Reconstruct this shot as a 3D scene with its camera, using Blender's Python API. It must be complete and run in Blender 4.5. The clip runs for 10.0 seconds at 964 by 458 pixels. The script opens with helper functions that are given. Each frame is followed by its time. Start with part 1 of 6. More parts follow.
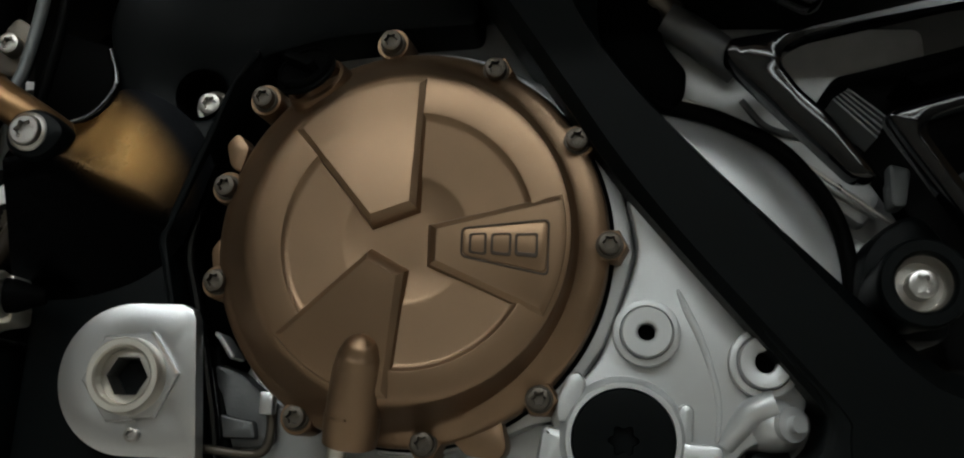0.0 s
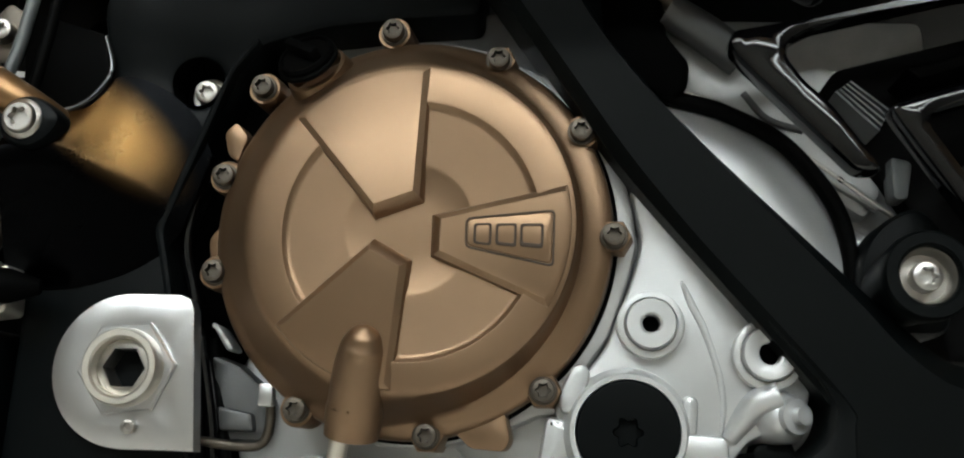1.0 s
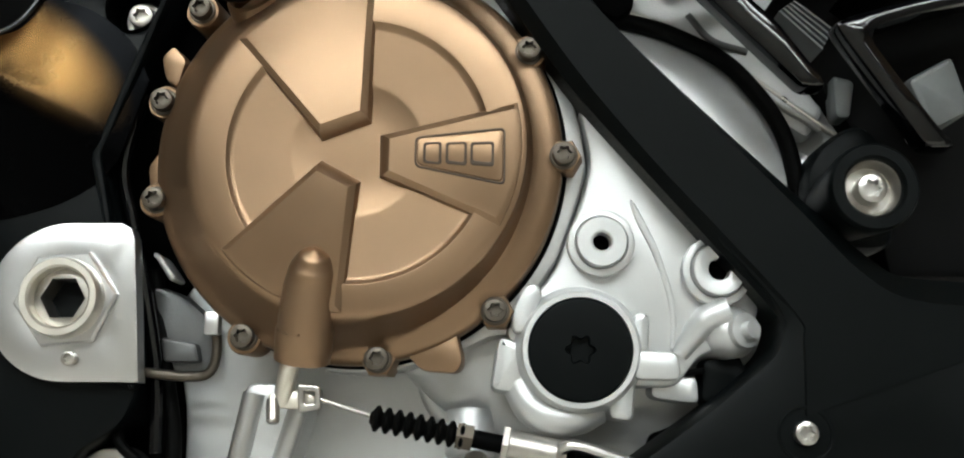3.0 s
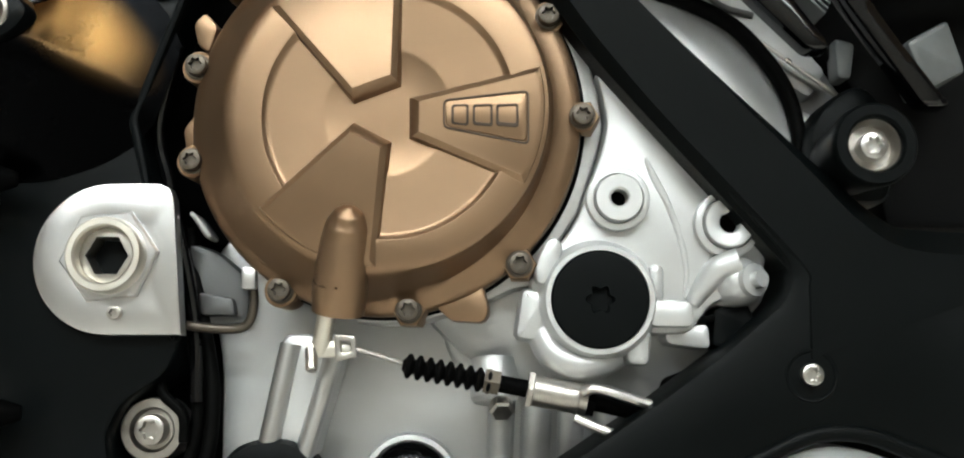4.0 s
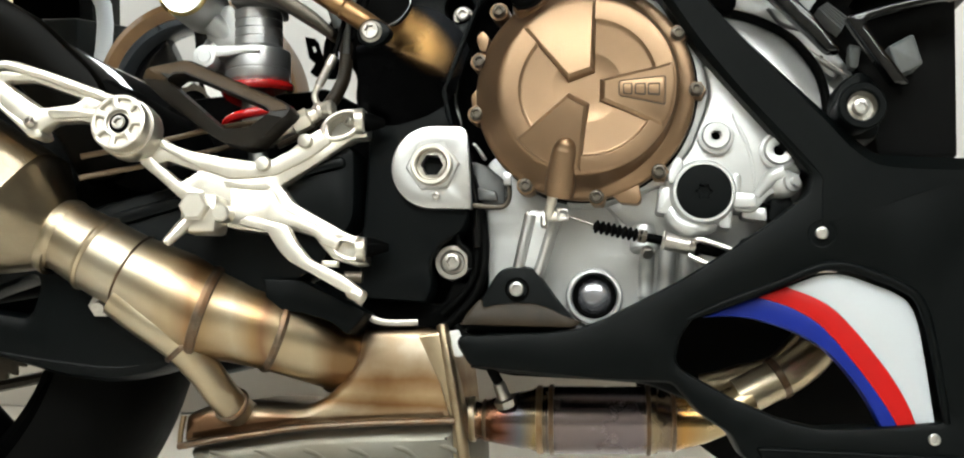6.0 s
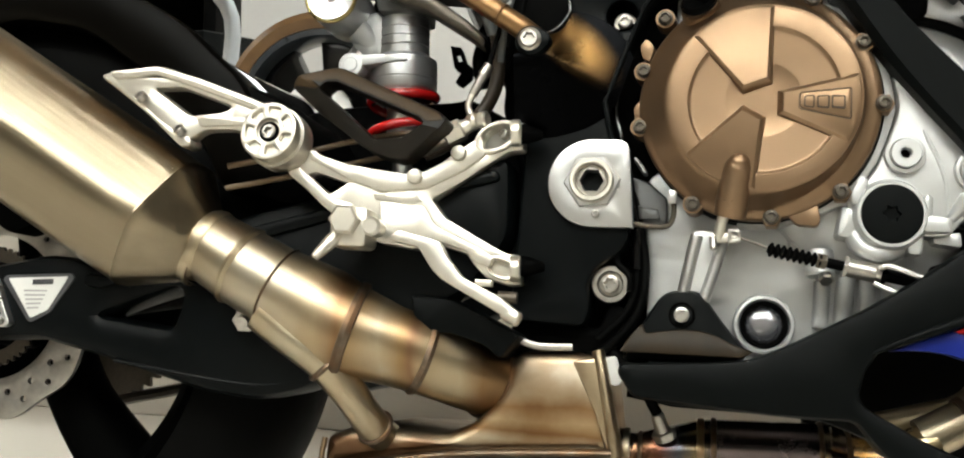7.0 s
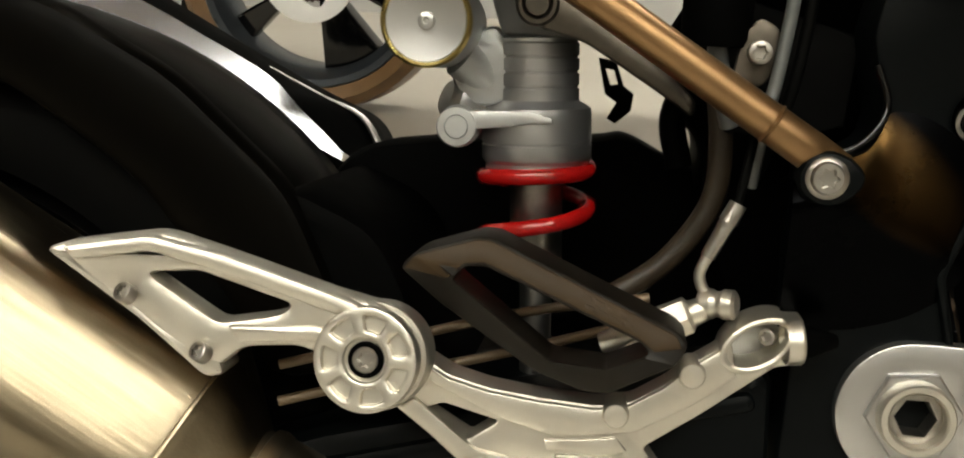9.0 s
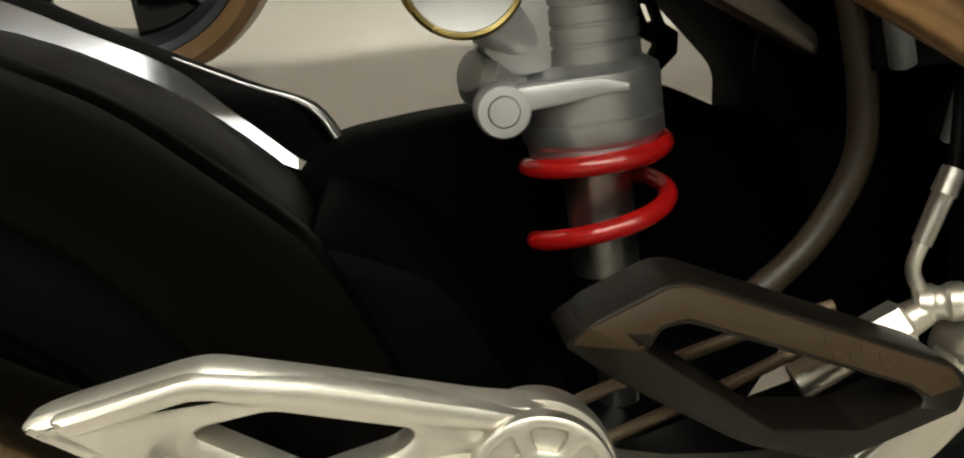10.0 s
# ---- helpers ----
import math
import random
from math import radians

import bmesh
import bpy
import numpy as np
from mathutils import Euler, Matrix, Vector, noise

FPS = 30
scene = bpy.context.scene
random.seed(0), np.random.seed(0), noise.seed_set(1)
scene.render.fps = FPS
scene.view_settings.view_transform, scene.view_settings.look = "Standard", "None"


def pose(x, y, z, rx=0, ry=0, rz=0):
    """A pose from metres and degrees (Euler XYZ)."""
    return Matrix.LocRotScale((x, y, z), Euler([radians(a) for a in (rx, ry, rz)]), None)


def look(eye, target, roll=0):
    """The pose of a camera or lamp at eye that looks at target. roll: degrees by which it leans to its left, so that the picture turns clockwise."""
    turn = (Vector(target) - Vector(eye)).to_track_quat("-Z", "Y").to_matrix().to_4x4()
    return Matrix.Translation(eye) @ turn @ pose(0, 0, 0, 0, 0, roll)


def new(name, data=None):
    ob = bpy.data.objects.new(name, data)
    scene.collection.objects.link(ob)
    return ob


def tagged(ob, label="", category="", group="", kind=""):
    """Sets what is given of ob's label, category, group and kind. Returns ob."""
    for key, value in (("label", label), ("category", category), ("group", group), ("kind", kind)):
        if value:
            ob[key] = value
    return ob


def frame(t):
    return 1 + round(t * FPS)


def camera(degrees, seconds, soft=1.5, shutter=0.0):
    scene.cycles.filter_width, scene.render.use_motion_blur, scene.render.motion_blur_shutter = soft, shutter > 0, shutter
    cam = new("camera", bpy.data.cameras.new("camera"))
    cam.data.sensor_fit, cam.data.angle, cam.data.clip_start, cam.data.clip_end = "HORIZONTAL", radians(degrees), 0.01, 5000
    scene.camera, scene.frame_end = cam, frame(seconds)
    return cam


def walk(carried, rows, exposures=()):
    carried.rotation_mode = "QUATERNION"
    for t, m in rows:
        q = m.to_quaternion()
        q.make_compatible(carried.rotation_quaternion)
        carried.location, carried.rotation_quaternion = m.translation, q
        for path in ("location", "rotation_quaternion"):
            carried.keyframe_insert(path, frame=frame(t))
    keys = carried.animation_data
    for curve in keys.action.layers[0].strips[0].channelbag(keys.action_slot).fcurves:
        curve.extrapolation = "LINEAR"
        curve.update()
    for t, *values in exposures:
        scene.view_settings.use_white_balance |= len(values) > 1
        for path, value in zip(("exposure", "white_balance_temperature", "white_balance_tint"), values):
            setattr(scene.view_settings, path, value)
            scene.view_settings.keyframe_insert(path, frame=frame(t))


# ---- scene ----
cam = camera(47.91, 10.0, soft=2.0)
# the machine leans away on its side stand; its own frame is: x forward, y to its left, z up
LEAN = 11.0
BIKE = pose(0, 0, 0.03, -LEAN, 0, 0)
PATH = [
    (0, (0.0920, -0.4164, 0.5397), (0.0403, 0.0809, 0.5470), 1.33),
    (0.5, (0.0831, -0.4161, 0.5431), (0.0377, 0.0818, 0.5469), 1.36),
    (1, (0.0771, -0.4140, 0.5360), (0.0381, 0.0844, 0.5426), 1.57),
    (1.5, (0.0711, -0.4141, 0.5320), (0.0408, 0.0849, 0.5384), 1.48),
    (2, (0.0690, -0.4125, 0.5270), (0.0477, 0.0870, 0.5224), 1.36),
    (3.5, (0.0608, -0.4094, 0.5138), (0.0629, 0.0904, 0.4996), 0.41),
    (4, (0.0437, -0.4380, 0.5159), (0.0497, 0.0611, 0.4873), 0.30),
    (4.5, (0.0209, -0.5084, 0.4925), (0.0100, -0.0094, 0.4625), -0.52),
    (5, (0.0178, -0.6347, 0.4870), (-0.0048, -0.1366, 0.4496), 0.30),
    (5.2, (0.0237, -0.6958, 0.4815), (-0.0095, -0.1982, 0.4457), 0.16),
    (6.3, (0.0163, -0.8929, 0.5000), (-0.0435, -0.3984, 0.4566), 0.93),
    (6.5, (0.0038, -0.8872, 0.4793), (-0.0606, -0.3924, 0.4462), 0.91),
    (7, (-0.0387, -0.8287, 0.4932), (-0.1389, -0.3401, 0.4578), 1.49),
    (7.2, (-0.0616, -0.7829, 0.5124), (-0.1793, -0.2982, 0.4770), 4.29),
    (7.5, (-0.0985, -0.7198, 0.5970), (-0.2345, -0.2418, 0.5424), 4.50),
    (8, (-0.1600, -0.6036, 0.6626), (-0.2982, -0.1348, 0.5572), 5.95),
    (8.5, (-0.2287, -0.4919, 0.7113), (-0.3448, -0.0279, 0.5657), 4.66),
    (9, (-0.2870, -0.4134, 0.7374), (-0.3507, 0.0532, 0.5693), 1.81),
    (9.3, (-0.3330, -0.3872, 0.7292), (-0.3491, 0.0827, 0.5590), -0.03),
    (9.5, (-0.3632, -0.3387, 0.7203), (-0.3566, 0.1257, 0.5351), -2.02),
    (10, (-0.4387, -0.2454, 0.7242), (-0.4021, 0.2100, 0.5211), -3.23),
]
walk(cam, [(t, look(eye, target, roll)) for t, eye, target, roll in PATH],
     exposures=[(0, -1.22, 6050, 8), (0.5, -0.50, 6050, 8), (1, -0.22, 6050, 8), (2, 0.06, 6050, 8), (3.5, 0.3, 6100, 8), (4.5, 0.42, 6150, 8), (6.3, 0.52, 6350, 8), (6.5, 0.48, 6400, 8), (7.5, 0.08, 6750, 10), (8.5, -0.2, 7200, 10), (9.5, -0.33, 7200, 10), (10, -0.30, 6900, 7)])

# ==== light ====
world = bpy.data.worlds.new("world")
scene.world = world
world.use_nodes = True
world.node_tree.nodes["Background"].inputs[0].default_value = (0.9, 0.95, 1.0, 1)
world.node_tree.nodes["Background"].inputs[1].default_value = 0.02
LAMP = 34.0

# ==== materials ====
def material(name, colour, rough=0.5, metal=0.0, vary=0.15, scale=60.0, fine=900.0, bump=0.0, coat=0.0,
             stretch=(1, 1, 1), turn=0.0, tint=None, tint_amount=0.0, tint_scale=8.0, emit=0.0, rough_vary=0.12, spec=0.5):
    """A procedural surface: base colour varied at two scales, roughness wear and fine relief."""
    m = bpy.data.materials.new(name)
    m.use_nodes = True
    n, l = m.node_tree.nodes, m.node_tree.links
    b = n["Principled BSDF"]
    b.inputs["Metallic"].default_value = metal
    b.inputs["Coat Weight"].default_value = coat
    b.inputs["Specular IOR Level"].default_value = spec
    b.inputs["Coat Roughness"].default_value = 0.08
    co = n.new("ShaderNodeTexCoord")
    mp = n.new("ShaderNodeMapping")
    mp.vector_type = "TEXTURE"
    mp.inputs["Scale"].default_value = stretch
    mp.inputs["Rotation"].default_value = (0, radians(turn), 0)
    l.new(co.outputs["Object"], mp.inputs[0])
    big, small = n.new("ShaderNodeTexNoise"), n.new("ShaderNodeTexNoise")
    for tex, s, d in ((big, scale, 5), (small, fine, 3)):
        tex.inputs["Scale"].default_value, tex.inputs["Detail"].default_value = s, d
        l.new(mp.outputs[0], tex.inputs["Vector"])
    weak, mix = n.new("ShaderNodeMath"), n.new("ShaderNodeMath")
    weak.operation, mix.operation = "MULTIPLY", "MULTIPLY_ADD"
    weak.inputs[1].default_value, mix.inputs[1].default_value = 0.4, 1.6
    l.new(small.outputs[0], weak.inputs[0])
    l.new(big.outputs[0], mix.inputs[0])
    l.new(weak.outputs[0], mix.inputs[2])
    rng = n.new("ShaderNodeMapRange")
    rng.inputs[1].default_value, rng.inputs[2].default_value = 0.6, 1.4
    rng.inputs[3].default_value, rng.inputs[4].default_value = 1 - vary, 1 + vary
    l.new(mix.outputs[0], rng.inputs[0])
    mul = n.new("ShaderNodeVectorMath")
    mul.operation = "SCALE"
    mul.inputs[0].default_value = colour
    l.new(rng.outputs[0], mul.inputs["Scale"])
    last = mul.outputs[0]
    if tint:
        spot = n.new("ShaderNodeTexNoise")
        spot.inputs["Scale"].default_value, spot.inputs["Detail"].default_value = tint_scale, 4
        l.new(co.outputs["Object"], spot.inputs["Vector"])
        ramp = n.new("ShaderNodeMapRange")
        ramp.inputs[1].default_value, ramp.inputs[2].default_value = 0.42, 0.66
        ramp.inputs[4].default_value = tint_amount
        l.new(spot.outputs[0], ramp.inputs[0])
        mx = n.new("ShaderNodeMix")
        mx.data_type = "RGBA"
        l.new(ramp.outputs[0], mx.inputs[0])
        l.new(last, mx.inputs[6])
        mx.inputs[7].default_value = (*tint, 1)
        last = mx.outputs[2]
    l.new(last, b.inputs["Base Color"])
    rr = n.new("ShaderNodeMapRange")
    rr.inputs[1].default_value, rr.inputs[2].default_value = 0.6, 1.4
    rr.inputs[3].default_value, rr.inputs[4].default_value = max(0.02, rough - rough_vary * rough), rough + rough_vary * rough
    l.new(mix.outputs[0], rr.inputs[0])
    l.new(rr.outputs[0], b.inputs["Roughness"])
    if bump:
        bp = n.new("ShaderNodeBump")
        bp.inputs["Strength"].default_value, bp.inputs["Distance"].default_value = bump, 0.0006
        l.new(small.outputs[0], bp.inputs["Height"])
        l.new(bp.outputs[0], b.inputs["Normal"])
    if emit:
        b.inputs["Emission Color"].default_value = (*colour, 1)
        b.inputs["Emission Strength"].default_value = emit
    return m


BRONZE = material("bronze_paint", (0.250, 0.160, 0.095), 0.38, 0.85, 0.05, 40, 2500, 0.08, tint=(0.21, 0.137, 0.084), tint_amount=0.3, tint_scale=18)
# bronze darkened for groove and marks: the recess shade is in the colour
BADGE_LINE = material("recess_shade_bronze", (0.045, 0.028, 0.017), 0.6, 0.3, 0.1, 60, 900)
GOLD = material("bronze_tube", (0.27, 0.155, 0.072), 0.36, 0.85, 0.08, 60, 1800, 0.12)
CASE = material("cast_silver", (0.53, 0.535, 0.535), 0.40, 0.55, 0.06, 35, 1400, 0.22, tint=(0.44, 0.445, 0.445), tint_amount=0.5, tint_scale=14)
# darkened casting colour; shade on coil neck, seam and rear lugs is in it
CASE_DARK = material("cast_shaded_grey", (0.11, 0.11, 0.11), 0.5, 0.6, 0.10, 35, 1400, 0.25)
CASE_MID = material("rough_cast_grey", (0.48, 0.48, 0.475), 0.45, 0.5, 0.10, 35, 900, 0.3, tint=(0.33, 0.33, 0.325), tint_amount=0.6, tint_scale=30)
ALU = material("satin_aluminium", (0.68, 0.645, 0.575), 0.38, 0.92, 0.05, 50, 1600, 0.12, tint=(0.60, 0.57, 0.52), tint_amount=0.4, tint_scale=20)
POLISHED = material("polished_aluminium", (0.58, 0.58, 0.585), 0.31, 0.96, 0.03, 50, 1600, 0.05, tint=(0.52, 0.51, 0.49), tint_amount=0.4, tint_scale=25)
STEEL = material("bolt_steel", (0.42, 0.40, 0.37), 0.34, 1.0, 0.12, 200, 1500, 0.1)
STEEL_DARK = material("dull_bolt_steel", (0.10, 0.086, 0.070), 0.42, 0.9, 0.15, 200, 1500, 0.15)
CHROME = material("bright_steel", (0.52, 0.51, 0.49), 0.30, 1.0, 0.06, 120, 900)
TITAN = material("brushed_titanium", (0.31, 0.258, 0.182), 0.29, 1.0, 0.12, 60, 110, 0.8, stretch=(40, 1, 1), turn=30, tint=(0.24, 0.19, 0.128), tint_amount=0.4, tint_scale=6, rough_vary=0.06)
PIPE = material("pipe_steel", (0.45, 0.39, 0.285), 0.34, 1.0, 0.05, 30, 700, 0.0, tint=(0.35, 0.25, 0.14), tint_amount=0.55, tint_scale=11, rough_vary=0.04)
WELD = material("weld_bead", (0.15, 0.115, 0.085), 0.38, 1.0, 0.25, 300, 1500, 0.5, tint=(0.18, 0.09, 0.04), tint_amount=0.6, tint_scale=60)
BOX = material("heat_stained_steel", (0.42, 0.335, 0.225), 0.36, 1.0, 0.10, 18, 600, 0.0, tint=(0.19, 0.10, 0.045), tint_amount=0.85, tint_scale=15)
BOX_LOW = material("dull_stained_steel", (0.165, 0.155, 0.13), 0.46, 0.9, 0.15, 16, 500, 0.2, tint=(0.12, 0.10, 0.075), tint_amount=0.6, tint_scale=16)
PLASTIC = material("matte_black_plastic", (0.0022, 0.0029, 0.0030), 0.40, 0.0, 0.12, 30, 2600, 0.25, spec=0.06)
FRAME = material("satin_black_paint", (0.0022, 0.0029, 0.0032), 0.36, 0.0, 0.10, 20, 3000, 0.12, spec=0.08)
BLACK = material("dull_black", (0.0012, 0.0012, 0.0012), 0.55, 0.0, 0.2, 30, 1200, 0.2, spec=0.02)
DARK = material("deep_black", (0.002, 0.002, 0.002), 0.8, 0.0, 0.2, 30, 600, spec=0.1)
GLOSS = material("gloss_black", (0.0016, 0.0016, 0.0019), 0.11, 0.0, 0.1, 30, 900, 0.0, coat=0.3, spec=0.3)
RUBBER = material("rubber", (0.0016, 0.0016, 0.0015), 0.55, 0.0, 0.2, 60, 1500, 0.3, spec=0.04)
RED = material("red_spring_paint", (0.42, 0.008, 0.008), 0.24, 0.0, 0.08, 60, 900, 0.05, coat=0.5)
WHITE_P = material("white_panel_paint", (0.45, 0.475, 0.50), 0.34, 0.0, 0.02, 12, 300, spec=0.3)
RED_P = material("red_panel_paint", (0.40, 0.006, 0.005), 0.36, 0.0, 0.03, 12, 300, spec=0.2)
BLUE_P = material("blue_panel_paint", (0.007, 0.017, 0.185), 0.36, 0.0, 0.03, 12, 300, spec=0.15)
LABEL = material("label_white", (0.68, 0.68, 0.66), 0.4, 0.0, 0.03, 30, 400)
DISC = material("white_coated_disc", (0.90, 0.90, 0.89), 0.35, 0.0, 0.02, 30, 400)
PRINT = material("label_print", (0.05, 0.05, 0.055), 0.5)
GREY_PRINT = material("label_grey_print", (0.36, 0.36, 0.36), 0.5)
BRASS = material("brass_ring", (0.50, 0.40, 0.16), 0.3, 1.0)
HOSE_GREY = material("grey_hose", (0.10, 0.105, 0.105), 0.42, 0.1, 0.1, 150, 1500, 0.15)
HOSE_BROWN = material("dark_brown_hose", (0.15, 0.105, 0.065), 0.36, 0.2, 0.1, 150, 1500, 0.1)
# black hose rubber; the brown sheen on it is part of the colour
HOSE_WARM = material("brown_sheen_rubber", (0.035, 0.025, 0.016), 0.42, 0.0, 0.15, 60, 1200, 0.15, spec=0.4)
# black plastic; a little of the warm reflected light is put into its colour
GUARD = material("warm_sheen_black_plastic", (0.010, 0.008, 0.006), 0.42, 0.0, 0.2, 40, 1500, 0.15, spec=0.2)
# black shield plastic with its brown reflection painted into the colour
SHIELD_SHEEN = material("brown_sheen_lip", (0.027, 0.018, 0.0095), 0.42, 0.0, 0.2, 40, 1200, 0.12, spec=0.14, tint=(0.012, 0.009, 0.006), tint_amount=0.7, tint_scale=40)
SHOCK = material("turned_grey_alloy", (0.48, 0.48, 0.485), 0.33, 0.85, 0.02, 20, 1500, 0.0, rough_vary=0.02)
# the brown ceiling sheen on the guard's upper bar, painted as base colour
GUARD_SHEEN = material("brown_sheen_plastic", (0.048, 0.030, 0.015), 0.42, 0.0, 0.12, 60, 1500, 0.15, spec=0.14, tint=(0.040, 0.026, 0.014), tint_amount=0.5, tint_scale=35)
# gloss black blade's lit strip; pale metal colour gives the white highlight
SATIN = material("gloss_black_highlight", (0.22, 0.22, 0.235), 0.14, 1.0, 0.02, 30, 900, 0.0, rough_vary=0.0)
HUG = material("hugger_black_plastic", (0.0020, 0.0017, 0.0013), 0.34, 0.0, 0.1, 30, 900, 0.0, spec=0.035)
WALL_WHITE = material("white_wall_paint", (0.52, 0.51, 0.50), 0.7, 0.0, 0.03, 2, 60, 0.05)
RIM = material("blue_grey_rim", (0.075, 0.086, 0.10), 0.3, 0.7, 0.08, 30, 400)
# tyre rubber coloured brown for the warm light it reflects
TYRE_WARM = material("warm_lit_tyre", (0.17, 0.095, 0.042), 0.4, 0.0, 0.15, 30, 500, 0.1)
CARD = material("beige_card", (0.50, 0.40, 0.27), 0.7, 0.0, 0.08, 12, 200, 0.05)
FLOOR = material("floor_tile", (0.52, 0.49, 0.44), 0.36, 0.0, 0.04, 1.5, 30, 0.0, tint=(0.47, 0.44, 0.39), tint_amount=0.5, tint_scale=0.8)
PLINTH = material("plinth_laminate", (0.42, 0.385, 0.335), 0.4, 0.0, 0.06, 4, 30, 0.0, tint=(0.34, 0.305, 0.26), tint_amount=0.5, tint_scale=3)
WALL = material("wall_paint", (0.20, 0.185, 0.16), 0.7, 0.0, 0.05, 2, 60, 0.05)
WALL_DARK = material("dark_wall_paint", (0.10, 0.095, 0.088), 0.7, 0.0, 0.08, 2, 60, 0.05)
CEIL = material("ceiling_paint", (0.42, 0.285, 0.165), 0.8, 0.0, 0.05, 2, 60, 0.05)
GLOW = material("lamp_diffuser", (0.955, 0.985, 0.93), 0.5, emit=LAMP)


def ramped(m, axis, lo, hi, stops, wobble, scale):
    """Heat colours, on the shell also shine, that change along one axis of the part, with an uneven edge."""
    n, l = m.node_tree.nodes, m.node_tree.links
    co, sep, noise = n.new("ShaderNodeTexCoord"), n.new("ShaderNodeSeparateXYZ"), n.new("ShaderNodeTexNoise")
    l.new(co.outputs["Object"], sep.inputs[0])
    l.new(co.outputs["Object"], noise.inputs["Vector"])
    noise.inputs["Scale"].default_value, noise.inputs["Detail"].default_value = scale, 4
    shift = n.new("ShaderNodeMath")
    shift.operation = "MULTIPLY_ADD"
    shift.inputs[1].default_value = wobble
    l.new(noise.outputs[0], shift.inputs[0])
    l.new(sep.outputs[axis], shift.inputs[2])
    rng = n.new("ShaderNodeMapRange")
    rng.inputs[1].default_value, rng.inputs[2].default_value = lo + wobble / 2, hi + wobble / 2
    l.new(shift.outputs[0], rng.inputs[0])
    ramp = n.new("ShaderNodeValToRGB")
    e = ramp.color_ramp.elements
    while len(e) < len(stops):
        e.new(0.5)
    for item, (p, r, g, b) in zip(e, stops):
        item.position, item.color = p, (r, g, b, 1)
    l.new(rng.outputs[0], ramp.inputs[0])
    mx = n.new("ShaderNodeMix")
    mx.data_type, mx.blend_type = "RGBA", "MULTIPLY"
    mx.inputs[0].default_value = 1.0
    l.new(ramp.outputs[0], mx.inputs[6])
    base = n["Principled BSDF"].inputs["Base Color"]
    l.new(base.links[0].from_socket, mx.inputs[7])
    l.new(mx.outputs[2], base)
    return m


TAIL = ramped(material("heat_tinted_pipe", (1.0, 1.0, 1.0), 0.34, 1.0, 0.05, 30, 700, 0.0, tint=(0.82, 0.72, 0.58), tint_amount=0.5, tint_scale=14, rough_vary=0.04), 0, -0.50, -0.19,
              [(0, .40, .34, .25), (.28, .48, .43, .34), (.46, .44, .35, .23), (.52, .25, .15, .08), (.56, .36, .26, .15), (.63, .50, .43, .32), (.69, .34, .23, .12), (.72, .24, .14, .08), (.76, .42, .33, .21), (.84, .46, .38, .26), (.90, .27, .17, .09), (1, .27, .18, .10)], 0.012, 30)
# heat bands; the pale shine near the top is in this ramp too
SHELL = ramped(material("heat_stain_and_shine_shell", (1.0, 1.0, 1.0), 0.37, 1.0, 0.10, 18, 600, 0.0, tint=(0.55, 0.38, 0.22), tint_amount=0.6, tint_scale=17, rough_vary=0.06), 2, 0.195, 0.305,
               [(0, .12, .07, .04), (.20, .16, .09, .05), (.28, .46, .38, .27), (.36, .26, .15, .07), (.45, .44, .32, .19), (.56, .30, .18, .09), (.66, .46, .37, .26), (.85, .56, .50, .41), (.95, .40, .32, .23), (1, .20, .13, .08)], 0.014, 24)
CATALYST = ramped(material("blued_catalyst_steel", (1.0, 1.0, 1.0), 0.27, 1.0, 0.05, 30, 700, 0.0, rough_vary=0.05), 0, -0.11, 0.16,
                  [(0, .30, .25, .18), (.07, .22, .12, .07), (.15, .17, .065, .04), (.21, .13, .14, .17), (.27, .30, .22, .10), (.31, .12, .10, .09), (.35, .19, .155, .155), (.63, .18, .15, .16), (.67, .28, .22, .14), (.72, .17, .13, .10), (.77, .42, .23, .07), (.86, .44, .34, .20), (1, .38, .30, .18)], 0.008, 40)
# bronze finish on the frame; a gradient puts its fading sheen into the colour
LUG = material("bronze_sheen_fade", (0.095, 0.053, 0.019), 0.27, 1.0, 0.04, 45, 1800, 0.0, rough_vary=0.03)
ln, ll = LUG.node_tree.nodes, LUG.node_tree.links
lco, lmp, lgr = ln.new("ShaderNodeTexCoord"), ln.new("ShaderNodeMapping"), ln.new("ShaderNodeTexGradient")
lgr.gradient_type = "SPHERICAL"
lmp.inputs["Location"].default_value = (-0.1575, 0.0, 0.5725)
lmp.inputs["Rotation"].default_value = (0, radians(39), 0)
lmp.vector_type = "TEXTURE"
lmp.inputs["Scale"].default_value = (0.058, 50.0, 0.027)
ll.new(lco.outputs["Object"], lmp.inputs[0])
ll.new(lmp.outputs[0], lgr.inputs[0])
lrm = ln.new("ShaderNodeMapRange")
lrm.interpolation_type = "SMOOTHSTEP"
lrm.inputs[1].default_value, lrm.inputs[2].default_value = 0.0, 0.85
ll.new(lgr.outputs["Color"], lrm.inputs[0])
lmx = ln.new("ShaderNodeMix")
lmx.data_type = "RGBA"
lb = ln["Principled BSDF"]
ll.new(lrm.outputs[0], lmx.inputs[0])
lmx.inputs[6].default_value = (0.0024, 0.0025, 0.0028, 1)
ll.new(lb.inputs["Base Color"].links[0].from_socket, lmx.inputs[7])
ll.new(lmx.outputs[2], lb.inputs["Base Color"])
GLASS = bpy.data.materials.new("sight_glass")
GLASS.use_nodes = True
